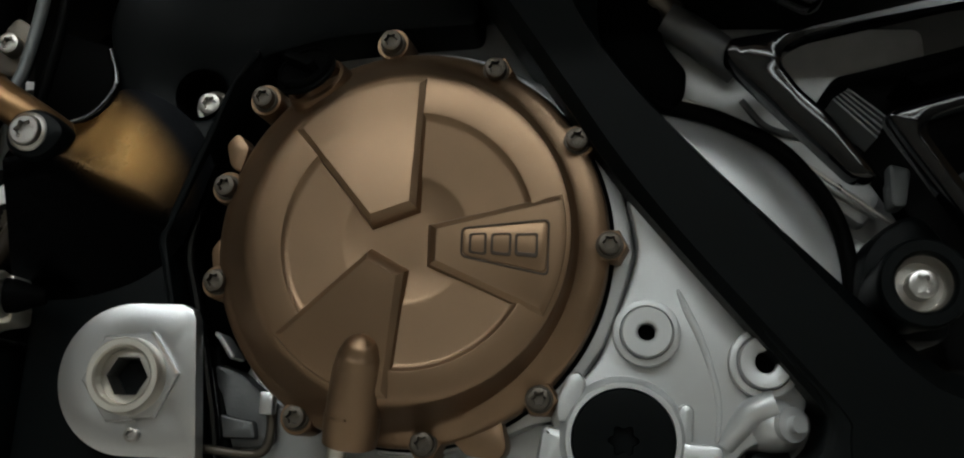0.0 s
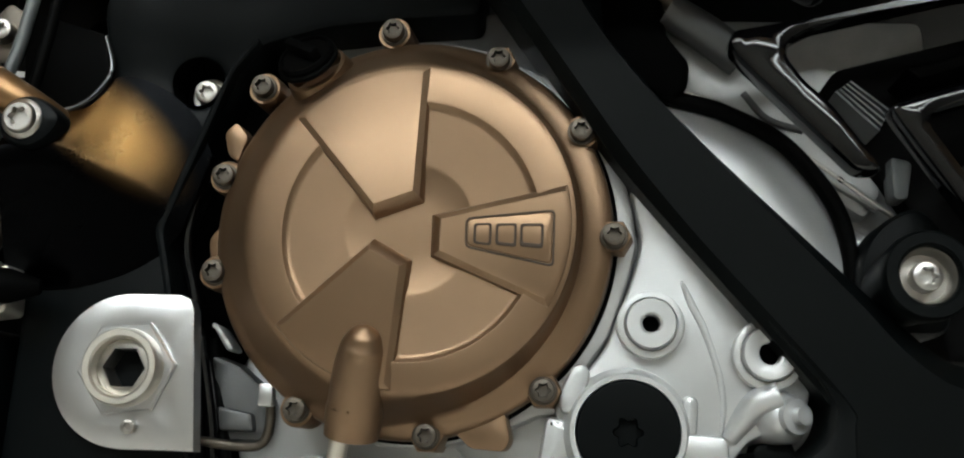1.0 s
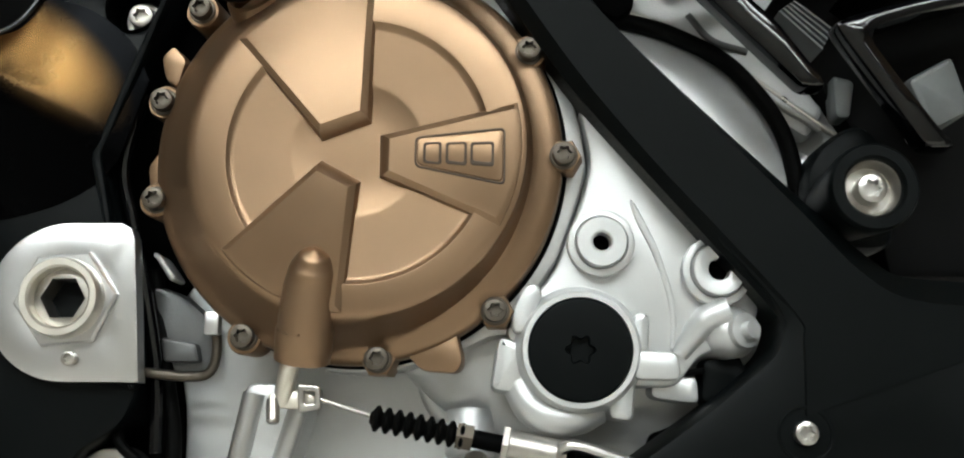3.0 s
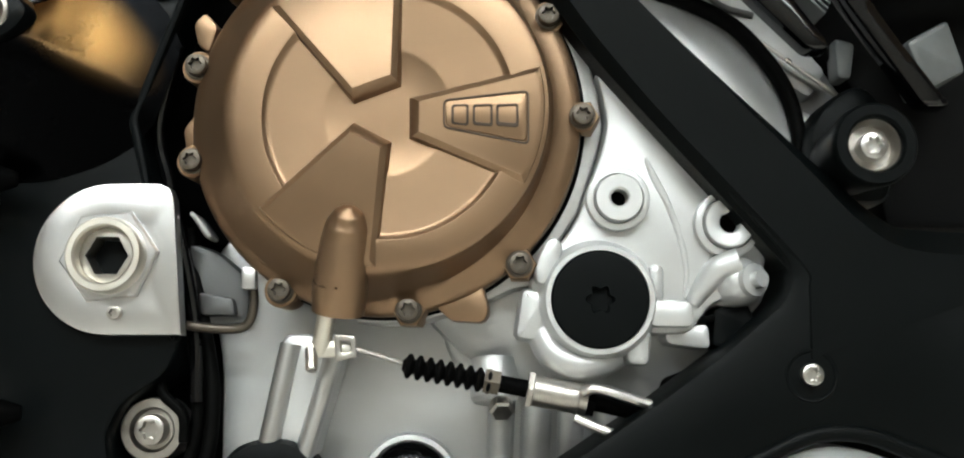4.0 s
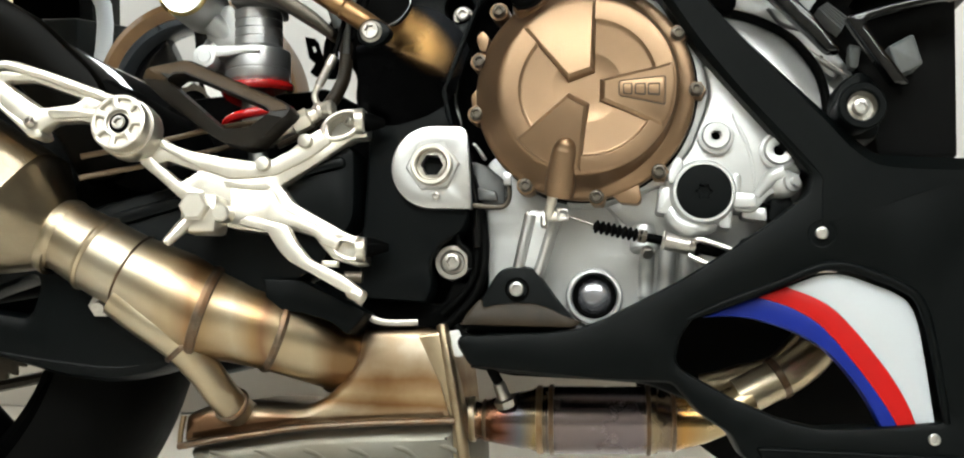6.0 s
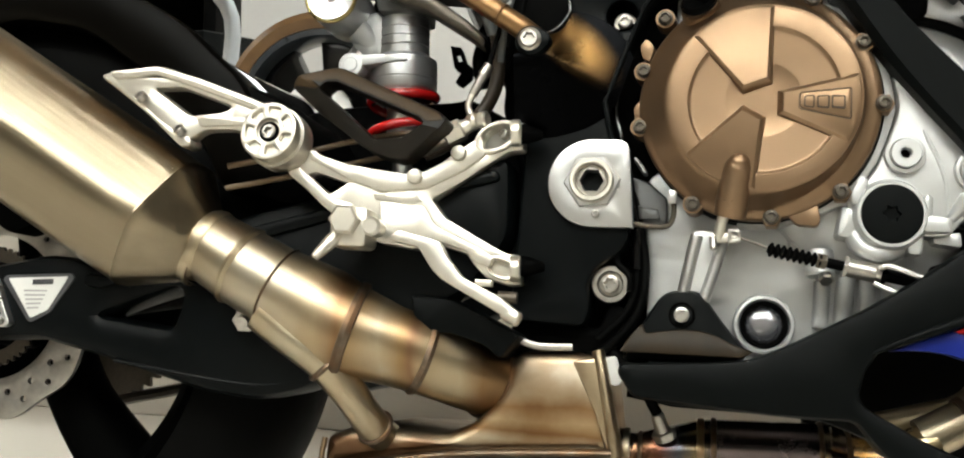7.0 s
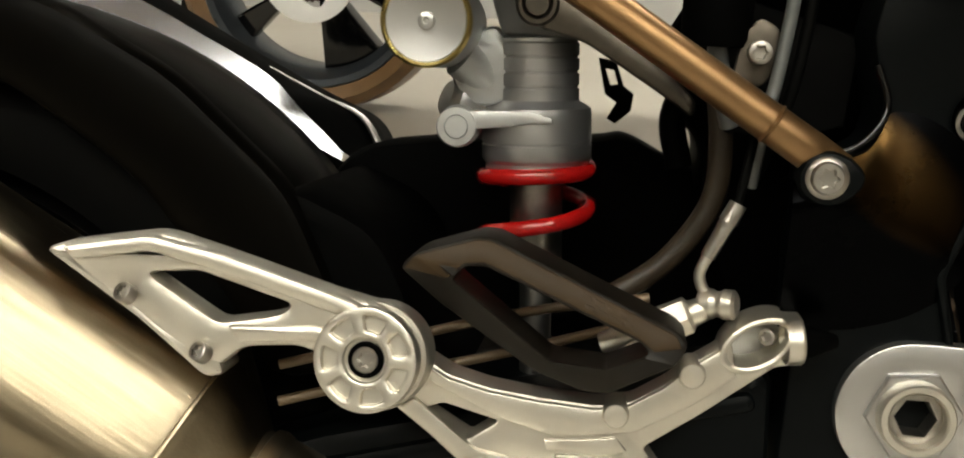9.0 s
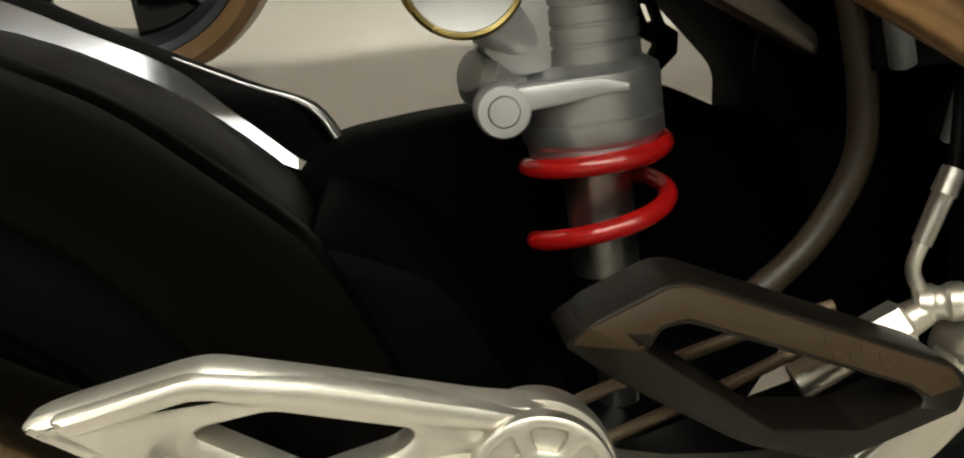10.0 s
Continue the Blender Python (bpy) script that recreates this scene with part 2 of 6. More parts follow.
g = GLASS.node_tree.nodes["Principled BSDF"]
g.inputs["Base Color"].default_value = (0.30, 0.30, 0.33, 1)
g.inputs["Metallic"].default_value = 0.8
g.inputs["Roughness"].default_value = 0.22
g.inputs["Coat Weight"].default_value = 1.0

# ==== mesh helpers ====
def mm(points):
    return [(x / 1000, z / 1000) for x, z in points]


def rounded(points, r, n=4):
    """The polygon with its corners rounded by about r metres."""
    out, k = [], len(points)
    for i in range(k):
        a, b, c = (Vector(points[j % k]) for j in (i - 1, i, i + 1))
        da, dc = a - b, c - b
        ra, rc = min(r, da.length * 0.45), min(r, dc.length * 0.45)
        p, q = b + da.normalized() * ra, b + dc.normalized() * rc
        for j in range(n + 1):
            t = j / n
            out.append(tuple((1 - t) ** 2 * p + 2 * t * (1 - t) * b + t * t * q))
    return out


def arc(cx, cz, r, a0, a1, n=12):
    return [(cx + r * math.cos(radians(a0 + (a1 - a0) * i / n)), cz + r * math.sin(radians(a0 + (a1 - a0) * i / n))) for i in range(n + 1)]


def area2(p):
    return sum(p[i - 1][0] * p[i][1] - p[i][0] * p[i - 1][1] for i in range(len(p)))


def shrunk(p, d):
    """A counter-clockwise polygon moved inwards by d (a clockwise one outwards)."""
    out, k = [], len(p)
    for i in range(k):
        a, b, c = (Vector(p[j % k]) for j in (i - 1, i, i + 1))
        e, f = b - a, c - b
        if e.length < 1e-9 or f.length < 1e-9:
            out.append(tuple(b))
            continue
        e.normalize(), f.normalize()
        m = Vector((-e.y, e.x)) + Vector((-f.y, f.x))
        m = m / max(0.35, m.length_squared / 2) if m.length > 1e-6 else Vector((-e.y, e.x))
        out.append(tuple(b + m * d))
    return out


def slab(outline, y0, y1, bevel=0.002, holes=(), r=0.0, warp=None):
    """A plate with an outline in the machine's x-z plane from its front y0 to its back y1, its front edges bevelled."""
    bm = bmesh.new()
    flat = bm.faces.layers.int.new("flat")
    loops = []
    for k, p in enumerate((outline, *holes)):
        p = rounded(p, r if k == 0 else r * 0.7) if r else list(p)
        if (area2(p) > 0) != (k == 0):
            p = p[::-1]
        loops.append(p)
    caps = ([], [])
    for p in loops:
        rings = []
        for d, y in ((bevel, y0), (bevel * 0.3, y0 + bevel * 0.3), (0, y0 + bevel), (0, y1)):
            rings.append([bm.verts.new((x, y, z)) for x, z in shrunk(p, d)])
        k = len(p)
        for a, b in zip(rings, rings[1:]):
            for i in range(k):
                bm.faces.new((a[i], a[(i + 1) % k], b[(i + 1) % k], b[i]))
        for cap, ring in zip(caps, (rings[0], rings[-1])):
            for i in range(k):
                cap.append(bm.edges.get((ring[i], ring[(i + 1) % k])))
    for cap, s in zip(caps, (-1, 1)):
        got = bmesh.ops.triangle_fill(bm, use_beauty=True, use_dissolve=False, edges=cap, normal=(0, s, 0))
        for f in got["geom"]:
            if isinstance(f, bmesh.types.BMFace):
                f[flat] = 1
    if warp:
        for v in bm.verts:
            v.co = Vector(warp(*v.co))
    bmesh.ops.recalc_face_normals(bm, faces=bm.faces)
    return bm


def along(origin, direction):
    """A frame at origin whose z axis runs along direction."""
    d = Vector(direction).normalized()
    return Matrix.Translation(origin) @ d.to_track_quat("Z", "Y").to_matrix().to_4x4()


OUT = (0, -1, 0)


def lathe(profile, m=Matrix(), seg=40, shape=None, bm=None):
    """Rings (radius, height[, shape]) turned about m's z axis; shape(angle) scales a ring's radius."""
    bm = bm or bmesh.new()
    rings = []
    for r, h, *own in profile:
        f = own[0] if own else shape
        if r <= 1e-7:
            rings.append([bm.verts.new(m @ Vector((0, 0, h)))])
        else:
            ring = []
            for i in range(seg):
                a = 2 * math.pi * i / seg
                q = r * (f(a) if f else 1)
                ring.append(bm.verts.new(m @ Vector((q * math.cos(a), q * math.sin(a), h))))
            rings.append(ring)
    for a, b in zip(rings, rings[1:]):
        for i in range(seg):
            j = (i + 1) % seg
            if len(a) == 1 and len(b) == 1:
                continue
            if len(a) == 1:
                bm.faces.new((a[0], b[i], b[j]))
            elif len(b) == 1:
                bm.faces.new((a[i], b[0], a[j]))
            else:
                bm.faces.new((a[i], a[j], b[j], b[i]))
    bmesh.ops.recalc_face_normals(bm, faces=bm.faces)
    return bm


def hexagon(a):
    s = math.pi / 3
    return 1 / math.cos((a % s) - s / 2)


def torx(a):
    return 1 + 0.17 * math.cos(6 * a)


def smooth(points, per=6):
    """A Catmull-Rom line through the points."""
    p = [Vector(q) for q in points]
    p = [2 * p[0] - p[1], *p, 2 * p[-1] - p[-2]]
    out = []
    for i in range(1, len(p) - 2):
        for j in range(per):
            t = j / per
            out.append(0.5 * ((2 * p[i]) + (p[i + 1] - p[i - 1]) * t + (2 * p[i - 1] - 5 * p[i] + 4 * p[i + 1] - p[i + 2]) * t * t
                              + (3 * p[i] - p[i - 1] - 3 * p[i + 1] + p[i + 2]) * t ** 3))
    return out + [p[-2]]


def tube(points, r, seg=14, per=6, shape=None, bm=None, flat=1.0):
    """A round bar or pipe along a smooth line; r: one radius, or one for each point."""
    bm = bm or bmesh.new()
    line = smooth(points, per) if per > 1 else [Vector(q) for q in points]
    rs = [r] * len(points) if not isinstance(r, (list, tuple)) else list(r)
    n = len(line)
    up, rings = None, []
    for i, p in enumerate(line):
        t = (line[min(i + 1, n - 1)] - line[max(i - 1, 0)]).normalized()
        if up is None:
            up = Vector((0, 1, 0)) if abs(t.y) < 0.9 else Vector((0, 0, 1))
        up = (up - t * up.dot(t)).normalized()
        side = t.cross(up)
        u = i / max(1, n - 1) * (len(rs) - 1)
        k = min(int(u), len(rs) - 2) if len(rs) > 1 else 0
        rad = rs[k] + (rs[k + 1] - rs[k]) * (u - k) if len(rs) > 1 else rs[0]
        ring = []
        for j in range(seg):
            a = 2 * math.pi * j / seg
            q = rad * (shape(a) if shape else 1)
            ring.append(bm.verts.new(p + up * (q * math.cos(a) * flat) + side * (q * math.sin(a))))
        rings.append(ring)
    for a, b in zip(rings, rings[1:]):
        for j in range(seg):
            bm.faces.new((a[j], a[(j + 1) % seg], b[(j + 1) % seg], b[j]))
    bm.faces.new(rings[0]), bm.faces.new(rings[-1])
    bmesh.ops.recalc_face_normals(bm, faces=bm.faces)
    return bm


def ribbon(lines, back=None):
    """Strips of faces between lines of as many points; back: the y to which the outer edges are drawn back."""
    bm = bmesh.new()
    if back is not None:
        lines = [[(x, back, z) for x, y, z in lines[0]], *lines, [(x, back, z) for x, y, z in lines[-1]]]
    rows = [[bm.verts.new(q) for q in line] for line in lines]
    for a, b in zip(rows, rows[1:]):
        for i in range(len(a) - 1):
            bm.faces.new((a[i], a[i + 1], b[i + 1], b[i]))
    bmesh.ops.recalc_face_normals(bm, faces=bm.faces)
    return bm


def box(x0, x1, y0, y1, z0, z1, bevel=0.002, bm=None):
    bm = bm or bmesh.new()
    got = bmesh.ops.create_cube(bm, size=1, matrix=Matrix.Translation(((x0 + x1) / 2, (y0 + y1) / 2, (z0 + z1) / 2)) @ Matrix.Diagonal((x1 - x0, y1 - y0, z1 - z0, 1)))
    if bevel:
        edges = list({e for v in got["verts"] for e in v.link_edges})
        bmesh.ops.bevel(bm, geom=edges, offset=bevel, segments=2, profile=0.5, affect="EDGES")
    return bm


def joined(*meshes):
    """One bmesh out of several."""
    base = meshes[0]
    for other in meshes[1:]:
        tmp = bpy.data.meshes.new("tmp")
        other.to_mesh(tmp)
        base.from_mesh(tmp)
        other.free()
        bpy.data.meshes.remove(tmp)
    return base


def mesh_of(name, bm, material_, sharp=32):
    me = bpy.data.meshes.new(name)
    flat = bm.faces.layers.int.get("flat")
    level = [bool(flat and f[flat]) for f in bm.faces]
    bm.to_mesh(me)
    bm.free()
    me.materials.append(material_)
    for f, is_flat in zip(me.polygons, level):
        f.use_smooth = not is_flat
    me.set_sharp_from_angle(angle=radians(sharp))
    return me


def part(name, bm, material_, parent=None, label="", at=None, sharp=32):
    """Links a bmesh (or a finished mesh) as one object under a thing or a part."""
    me = mesh_of(name, bm, material_, sharp) if isinstance(bm, bmesh.types.BMesh) else bm
    ob = new(name, me)
    ob.parent = parent
    if at is not None:
        ob.matrix_basis = at
    if label:
        tagged(ob, label)
    return ob


def screw_mesh(material_, washer=True):
    """A torx cap screw of head radius 1, standing on its seat along z."""
    p = [(1.22, 0), (1.22, 0.20), (1.14, 0.27), (1.0, 0.27)] if washer else [(1.0, 0)]
    p += [(1.0, 1.1), (0.96, 1.22), (0.86, 1.28), (0.56, 1.28, torx), (0.53, 1.22, torx), (0.50, 0.75, torx), (0, 0.72)]
    return mesh_of("bolt", lathe(p, seg=36), material_)


SCREW = screw_mesh(STEEL_DARK)
SCREW_PLAIN = screw_mesh(STEEL, False)
SCREW_BRIGHT = screw_mesh(CHROME, False)
BIG_SCREW = mesh_of("bolt", lathe([(1.25, 0), (1.25, 0.10), (1.18, 0.18), (1.0, 0.26), (0.92, 0.55), (0.84, 0.62), (0.56, 0.62, torx), (0.53, 0.57, torx), (0.50, 0.2, torx), (0, 0.18)], seg=36), STEEL)


def screw(parent, x, y, z, r, mesh=None, out=OUT, label="", name="bolt"):
    return part(name, mesh or SCREW, None, parent, label, along((x, y, z), out) @ Matrix.Diagonal((r, r, r, 1)))


# ==== the room ====
def room_side(name, x0, x1, y0, y1, z0, z1, mat):
    ob = part(name, box(x0, x1, y0, y1, z0, z1, 0), mat)
    return tagged(ob, kind="structure")


tagged(room_side("floor", -5, 5, -4, 3.4, -0.1, 0, FLOOR), "pale beige polished showroom floor", "floor")
tagged(room_side("ceiling", -5, 5, -4, 3.4, 3.2, 3.3, CEIL), "warm brown showroom ceiling", "ceiling")
tagged(room_side("wall_north", -5, 5, 3.4, 3.5, 0, 3.2, WALL_WHITE), "plain white showroom wall", "wall")
tagged(room_side("wall_south", -5, 5, -4.1, -4, 0, 3.2, WALL), "plain beige showroom wall", "wall")
tagged(room_side("wall_east", 5, 5.1, -4.1, 3.5, 0, 3.2, WALL_DARK), "dark showroom wall", "wall")
tagged(room_side("wall_west", -5.1, -5, -4.1, 3.5, 0, 3.2, WALL), "plain beige showroom wall", "wall")


def ceiling_light(x, y, sx, sy):
    root = new("ceiling_light")
    root.location = (x, y, 3.2)
    tagged(root, "lit white rectangular ceiling light panel, assumed and out of view", "ceiling light", "ceiling lights")
    fr = slab([(-sx, -sy), (sx, -sy), (sx, sy), (-sx, sy)], 0, 0.05, 0.004, holes=[[(-sx + .03, -sy + .03), (sx - .03, -sy + .03), (sx - .03, sy - .03), (-sx + .03, sy - .03)]])
    for v in fr.verts:
        v.co = Vector((v.co.x, v.co.z, v.co.y - 0.055))
    part("frame", fr, ALU, root)
    part("diffuser", box(-sx + .032, sx - .032, -sy + .032, sy - .032, -0.04, -0.02, 0), GLOW, root)
    return root


# unseen lamps; the last two are added to brighten blade, floor and background
for lx, ly, sx, sy in ((-0.3, -2.2, 2.2, 0.16), (-0.4, -1.1, 1.5, 0.07), (-0.1, -3.3, 2.4, 0.14), (0.55, 1.75, 0.85, 0.36), (-3.2, 2.0, 0.8, 0.2)):
    ceiling_light(lx, ly, sx, sy)

# ==== the motorcycle ====
bike = tagged(new("motorcycle"), "black sport motorcycle with bronze clutch cover, leaning on its stand", "motorcycle")
bike.matrix_basis = BIKE

# ---- clutch cover ----
COV = pose(0.001, 0.012, 0.522, 0, 0, -5.5)


def on_cover(bm):
    bmesh.ops.transform(bm, matrix=COV, verts=bm.verts)
    return bm




def cover_body(seg=120):
    """The cover's shell: its face sits off the centre of its rim, and a flat flange shows on the forward side alone."""
    bm = bmesh.new()
    # centre u, centre w, radius, height, how much the ring draws in on the forward side
    rows = [(0, -1.4, 98.6, -16, 0), (0, -1.4, 98.6, 1.0, 0), (0, -1.4, 98.0, 2.6, 0), (0, -1.4, 97.0, 3.8, 0.4), (0.2, -1.4, 95.6, 5.2, 3.2), (0.4, -1.4, 94.2, 6.4, 7.0), (0.8, -1.4, 92.4, 8.2, 8.2),
            (1.6, -1.5, 89.6, 12.0, 7.2), (3.0, -1.6, 85.2, 18.0, 4.6), (4.2, -1.7, 81.6, 23.2, 2.2), (4.7, -1.8, 79.9, 25.4, 1.0), (5.0, -1.8, 78.4, 26.9, 0.2), (5.0, -1.8, 76.6, 27.7, 0), (5.2, -2.2, 73.5, 28.2, 0),
            (6.3, -4.0, 62.3, 29.5, 0), (6.4, -4.2, 61.2, 29.4, 0), (6.4, -4.2, 60.0, 28.3, 0), (6.4, -4.2, 58.8, 27.5, 0), (6.4, -4.2, 57.4, 27.3, 0), (6.0, -4.0, 31.5, 28.1, 0), (6.0, -4.0, 29.5, 27.9, 0), (6.0, -4.0, 27.5, 27.2, 0), (6.0, -4.0, 12.0, 27.4, 0)]
    rings = []
    for cu, cw, r, h, draw in rows:
        ring = []
        for k in range(seg):
            a = 2 * math.pi * k / seg
            q = r - draw * max(0.0, math.cos(a + 0.10)) ** 0.6
            ring.append(bm.verts.new(((cu + q * math.cos(a)) / 1000, -h / 1000, (cw + q * math.sin(a)) / 1000)))
        rings.append(ring)
    for p, q in zip(rings, rings[1:]):
        for k in range(seg):
            bm.faces.new((p[k], p[(k + 1) % seg], q[(k + 1) % seg], q[k]))
    bm.faces.new(rings[-1])
    bmesh.ops.recalc_face_normals(bm, faces=bm.faces)
    return bm


body = cover_body()
ears = [(-13, 102), (-79.5, 73.8), (-96, 27.2), (-96.9, -21.7), (-49.8, -87.1), (14, -97), (67.9, -74.7), (99, -1.9), (82.5, 49.1), (41.2, 86)]
seats = [lathe([(0.0086, -0.016), (0.0086, 0.003), (0.0080, 0.0042), (0, 0.0042)], along((u / 1000, 0, w / 1000), OUT), 6 if k in (5, 6, 7, 9) else 24) for k, (u, w) in enumerate(ears)]
tabs = [slab(mm([(24, -92), (34, -102), (50, -103), (53, -98), (50, -84), (30, -88)]), -0.002, 0.012, 0.001, r=0.003),
        slab(mm([(-101, 52), (-95, 58), (-88, 50), (-92, 36), (-98, 40)]), 0.000, 0.014, 0.001, r=0.003),
        slab(mm([(-104, -4), (-98, 4), (-92, 0), (-94, -20), (-102, -16)]), 0.000, 0.014, 0.001, r=0.003)]
neck = lathe([(0.019, -0.014), (0.0175, 0.008), (0.0160, 0.014), (0.0145, 0.015), (0.0135, 0.012)], along((-0.046, -0.001, 0.0735), (-0.28, -0.82, 0.5)), 40)
cover = part("clutch_cover", on_cover(body), BRONZE, bike, "satin bronze painted round clutch cover on the engine", sharp=28)
for bm in seats:
    part("bolt_seat", on_cover(bm), BRONZE, cover)
for bm in tabs:
    part("cast_tab", on_cover(bm), BRONZE, cover)
part("filler_neck", on_cover(neck), BRONZE, cover)


def sloped(bm):
    """The raised blades fall towards the rim."""
    for v in bm.verts:
        v.co.y += 0.070 * max(0.0, math.hypot(v.co.x, v.co.z) - 0.010)
    return bm


def blade(name, inner, a0, a1, top=0.0345):
    edge = arc(0.005, -0.0018, 0.0772, a0, a1, 18)
    bm = slab(mm(inner) + edge, -top, -0.022, 0.0038)
    d = Vector((math.cos(radians((a0 + a1) / 2)), 0, math.sin(radians((a0 + a1) / 2))))
    least = min(v.co.dot(d) for v in bm.verts)
    for v in bm.verts:
        if v.co.y < -top + 0.0045 and v.co.dot(d) < least + 0.013:
            u = (v.co.y + top) / 0.0038
            v.co += d * 0.0024 * (1 - u) + Vector((0, 0.0042 * u, 0))
    return part(name, on_cover(sloped(bm)), BRONZE, cover)


blade("raised_blade", [(-10, 0), (13, 8)], 84, 138)
blade("raised_blade", [(9, -18), (-10, -8)], 218, 268)
blade("raised_blade", [(16, -17), (16, 3)], 15, -30)
FRONT = -0.0345
pad = slab(mm([(33.5, 0.6), (74, 5.2), (74, -21.4), (33.5, -13.2)]), FRONT - 0.0004, FRONT + 0.002, 0.0003, holes=[mm([(34.4, -0.3), (73.1, 4.1), (73.1, -20.2), (34.4, -12.4)])], r=0.003)
part("badge_groove", on_cover(sloped(pad)), BADGE_LINE, cover, "recessed outline of the badge field, its shade put into the colour")
plate = slab(mm([(34.7, -0.6), (72.8, 3.8), (72.8, -19.8), (34.7, -12.1)]), FRONT - 0.0010, FRONT + 0.002, 0.0007, r=0.003)
part("badge_plate", on_cover(sloped(plate)), BRONZE, cover)
for k, u in enumerate((37.5, 47.5, 58.5)):
    w = (8.2, 9.5, 10.6)[k]
    part("badge_mark", on_cover(sloped(slab(mm([(u, -2.2 + .12 * k), (u + w, -1.8 + .12 * k), (u + w, -12.4 - .4 * k), (u, -11.6 - .4 * k)]), FRONT - 0.0014, FRONT + 0.001, 0.0003, r=0.0016,
         holes=[mm([(u + 1.2, -3.2), (u + w - 1.2, -2.8), (u + w - 1.2, -11.2), (u + 1.2, -10.5)])]))), BADGE_LINE, cover)
for u, w in ears:
    q = COV @ Vector((u / 1000, -0.0042, w / 1000))
    screw(cover, q.x, q.y, q.z, 0.0054)
# actuator tower
tower = tube([(-0.0186, -0.004, 0.4235), (-0.0178, -0.006, 0.4300), (-0.0173, -0.0075, 0.4362), (-0.0171, -0.0078, 0.4368), (-0.0160, -0.0100, 0.4460), (-0.0147, -0.0125, 0.4560), (-0.0133, -0.0165, 0.4640), (-0.0122, -0.0205, 0.4690), (-0.0116, -0.0225, 0.4712)],
             [0.0126, 0.0131, 0.0132, 0.0127, 0.0126, 0.0121, 0.0103, 0.0066, 0.0012], 32, 6)
part("actuator_tower", tower, BRONZE, cover)
FILL = along((-0.0500, -0.0105, 0.6010), (-0.28, -0.82, 0.5))
filler = part("oil_filler_cap", lathe([(0.0125, 0), (0.0142, 0.001), (0.0145, 0.004), (0.0135, 0.0055), (0.0122, 0.0057), (0.0118, 0.0045), (0, 0.0045)], FILL, 40), BLACK, bike, "black plastic oil filler cap")
part("cap_grip", box(-0.0024, 0.0024, -0.0112, 0.0112, 0.004, 0.0110, 0.001), BLACK, filler, at=FILL @ pose(0, 0, 0, 0, 0, 60))
part("sealing_ring", lathe([(0.0144, 0), (0.0155, 0.001), (0.0155, 0.0025), (0.0144, 0.0035)], along((-0.0500, -0.0095, 0.6005), (-0.28, -0.82, 0.5)), 40), RUBBER, filler)

# ---- engine case ----
case_pts = mm([(-70, 640), (60, 660), (240, 640), (262, 560), (235, 430), (180, 380), (110, 330), (60, 300), (-84, 300), (-86, 400), (-94, 440), (-90, 462), (-70, 475)])
case = part("engine_case", slab(case_pts, 0.055, 0.26, 0.004, r=0.01), CASE, bike, "silver cast aluminium engine case")
part("gasket_line", on_cover(lathe([(0.090, -0.030), (0.1000, -0.030), (0.1000, -0.0075), (0.0990, -0.0068), (0.092, -0.0065)], along((0.0006, 0, -0.0014), OUT), 96)), BLACK, case)
flange_pts = arc(0.0, -0.0014, 0.1035, 95, 60, 6) + mm([(66, 82), (92, 62), (98, 46), (107, 14), (109, -4), (106, -18), (96, -48), (84, -66), (78, -84), (64, -86), (40, -97)]) + arc(0.0, -0.0014, 0.1020, 292, 262, 6) + arc(0.0, -0.0014, 0.093, 262, 455, 40)
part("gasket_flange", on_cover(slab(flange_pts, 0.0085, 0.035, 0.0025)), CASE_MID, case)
part("side_cover", slab(mm([(86, 455), (96, 468), (108, 500), (113, 520), (104, 560), (92, 585), (110, 600), (170, 540), (190, 470), (191, 447), (177, 432), (164, 430), (152, 414), (84, 414), (72, 440)]), 0.0085, 0.05, 0.003, r=0.006), CASE, case, "bright silver side cover casting")
part("rib", slab(mm([(130.4, 501.4), (134.1, 490.2), (139.6, 480.1), (144.5, 467.7), (148.1, 455.3), (149.7, 443.1), (148.5, 430.8), (151.0, 430.2), (152.8, 443.2), (151.6, 455.5), (148.1, 467.8), (143.5, 481.0), (138.0, 492.0), (132.5, 502.2)]), 0.0074, 0.012, 0.0016, r=0.004), CASE, case)
part("cast_pipe", tube([(0.1535, 0.010, 0.429), (0.160, 0.008, 0.4385), (0.166, 0.006, 0.4455), (0.176, 0.004, 0.4495)], [0.0040, 0.0056, 0.0066, 0.0072], 20), CASE, case)
# black slab in place of the shade in the gap beside the pump
part("gap_shade", slab(mm([(150, 432), (200, 440), (200, 380), (140, 380)]), 0.034, 0.06, 0.002), BLACK, case)
# dark bit in that gap, filled with a black block
part("dark_gap_block", slab(mm([(165, 427), (182, 431), (188, 418), (176, 404), (164, 408)]), 0.014, 0.04, 0.003, r=0.003), PLASTIC, bike)


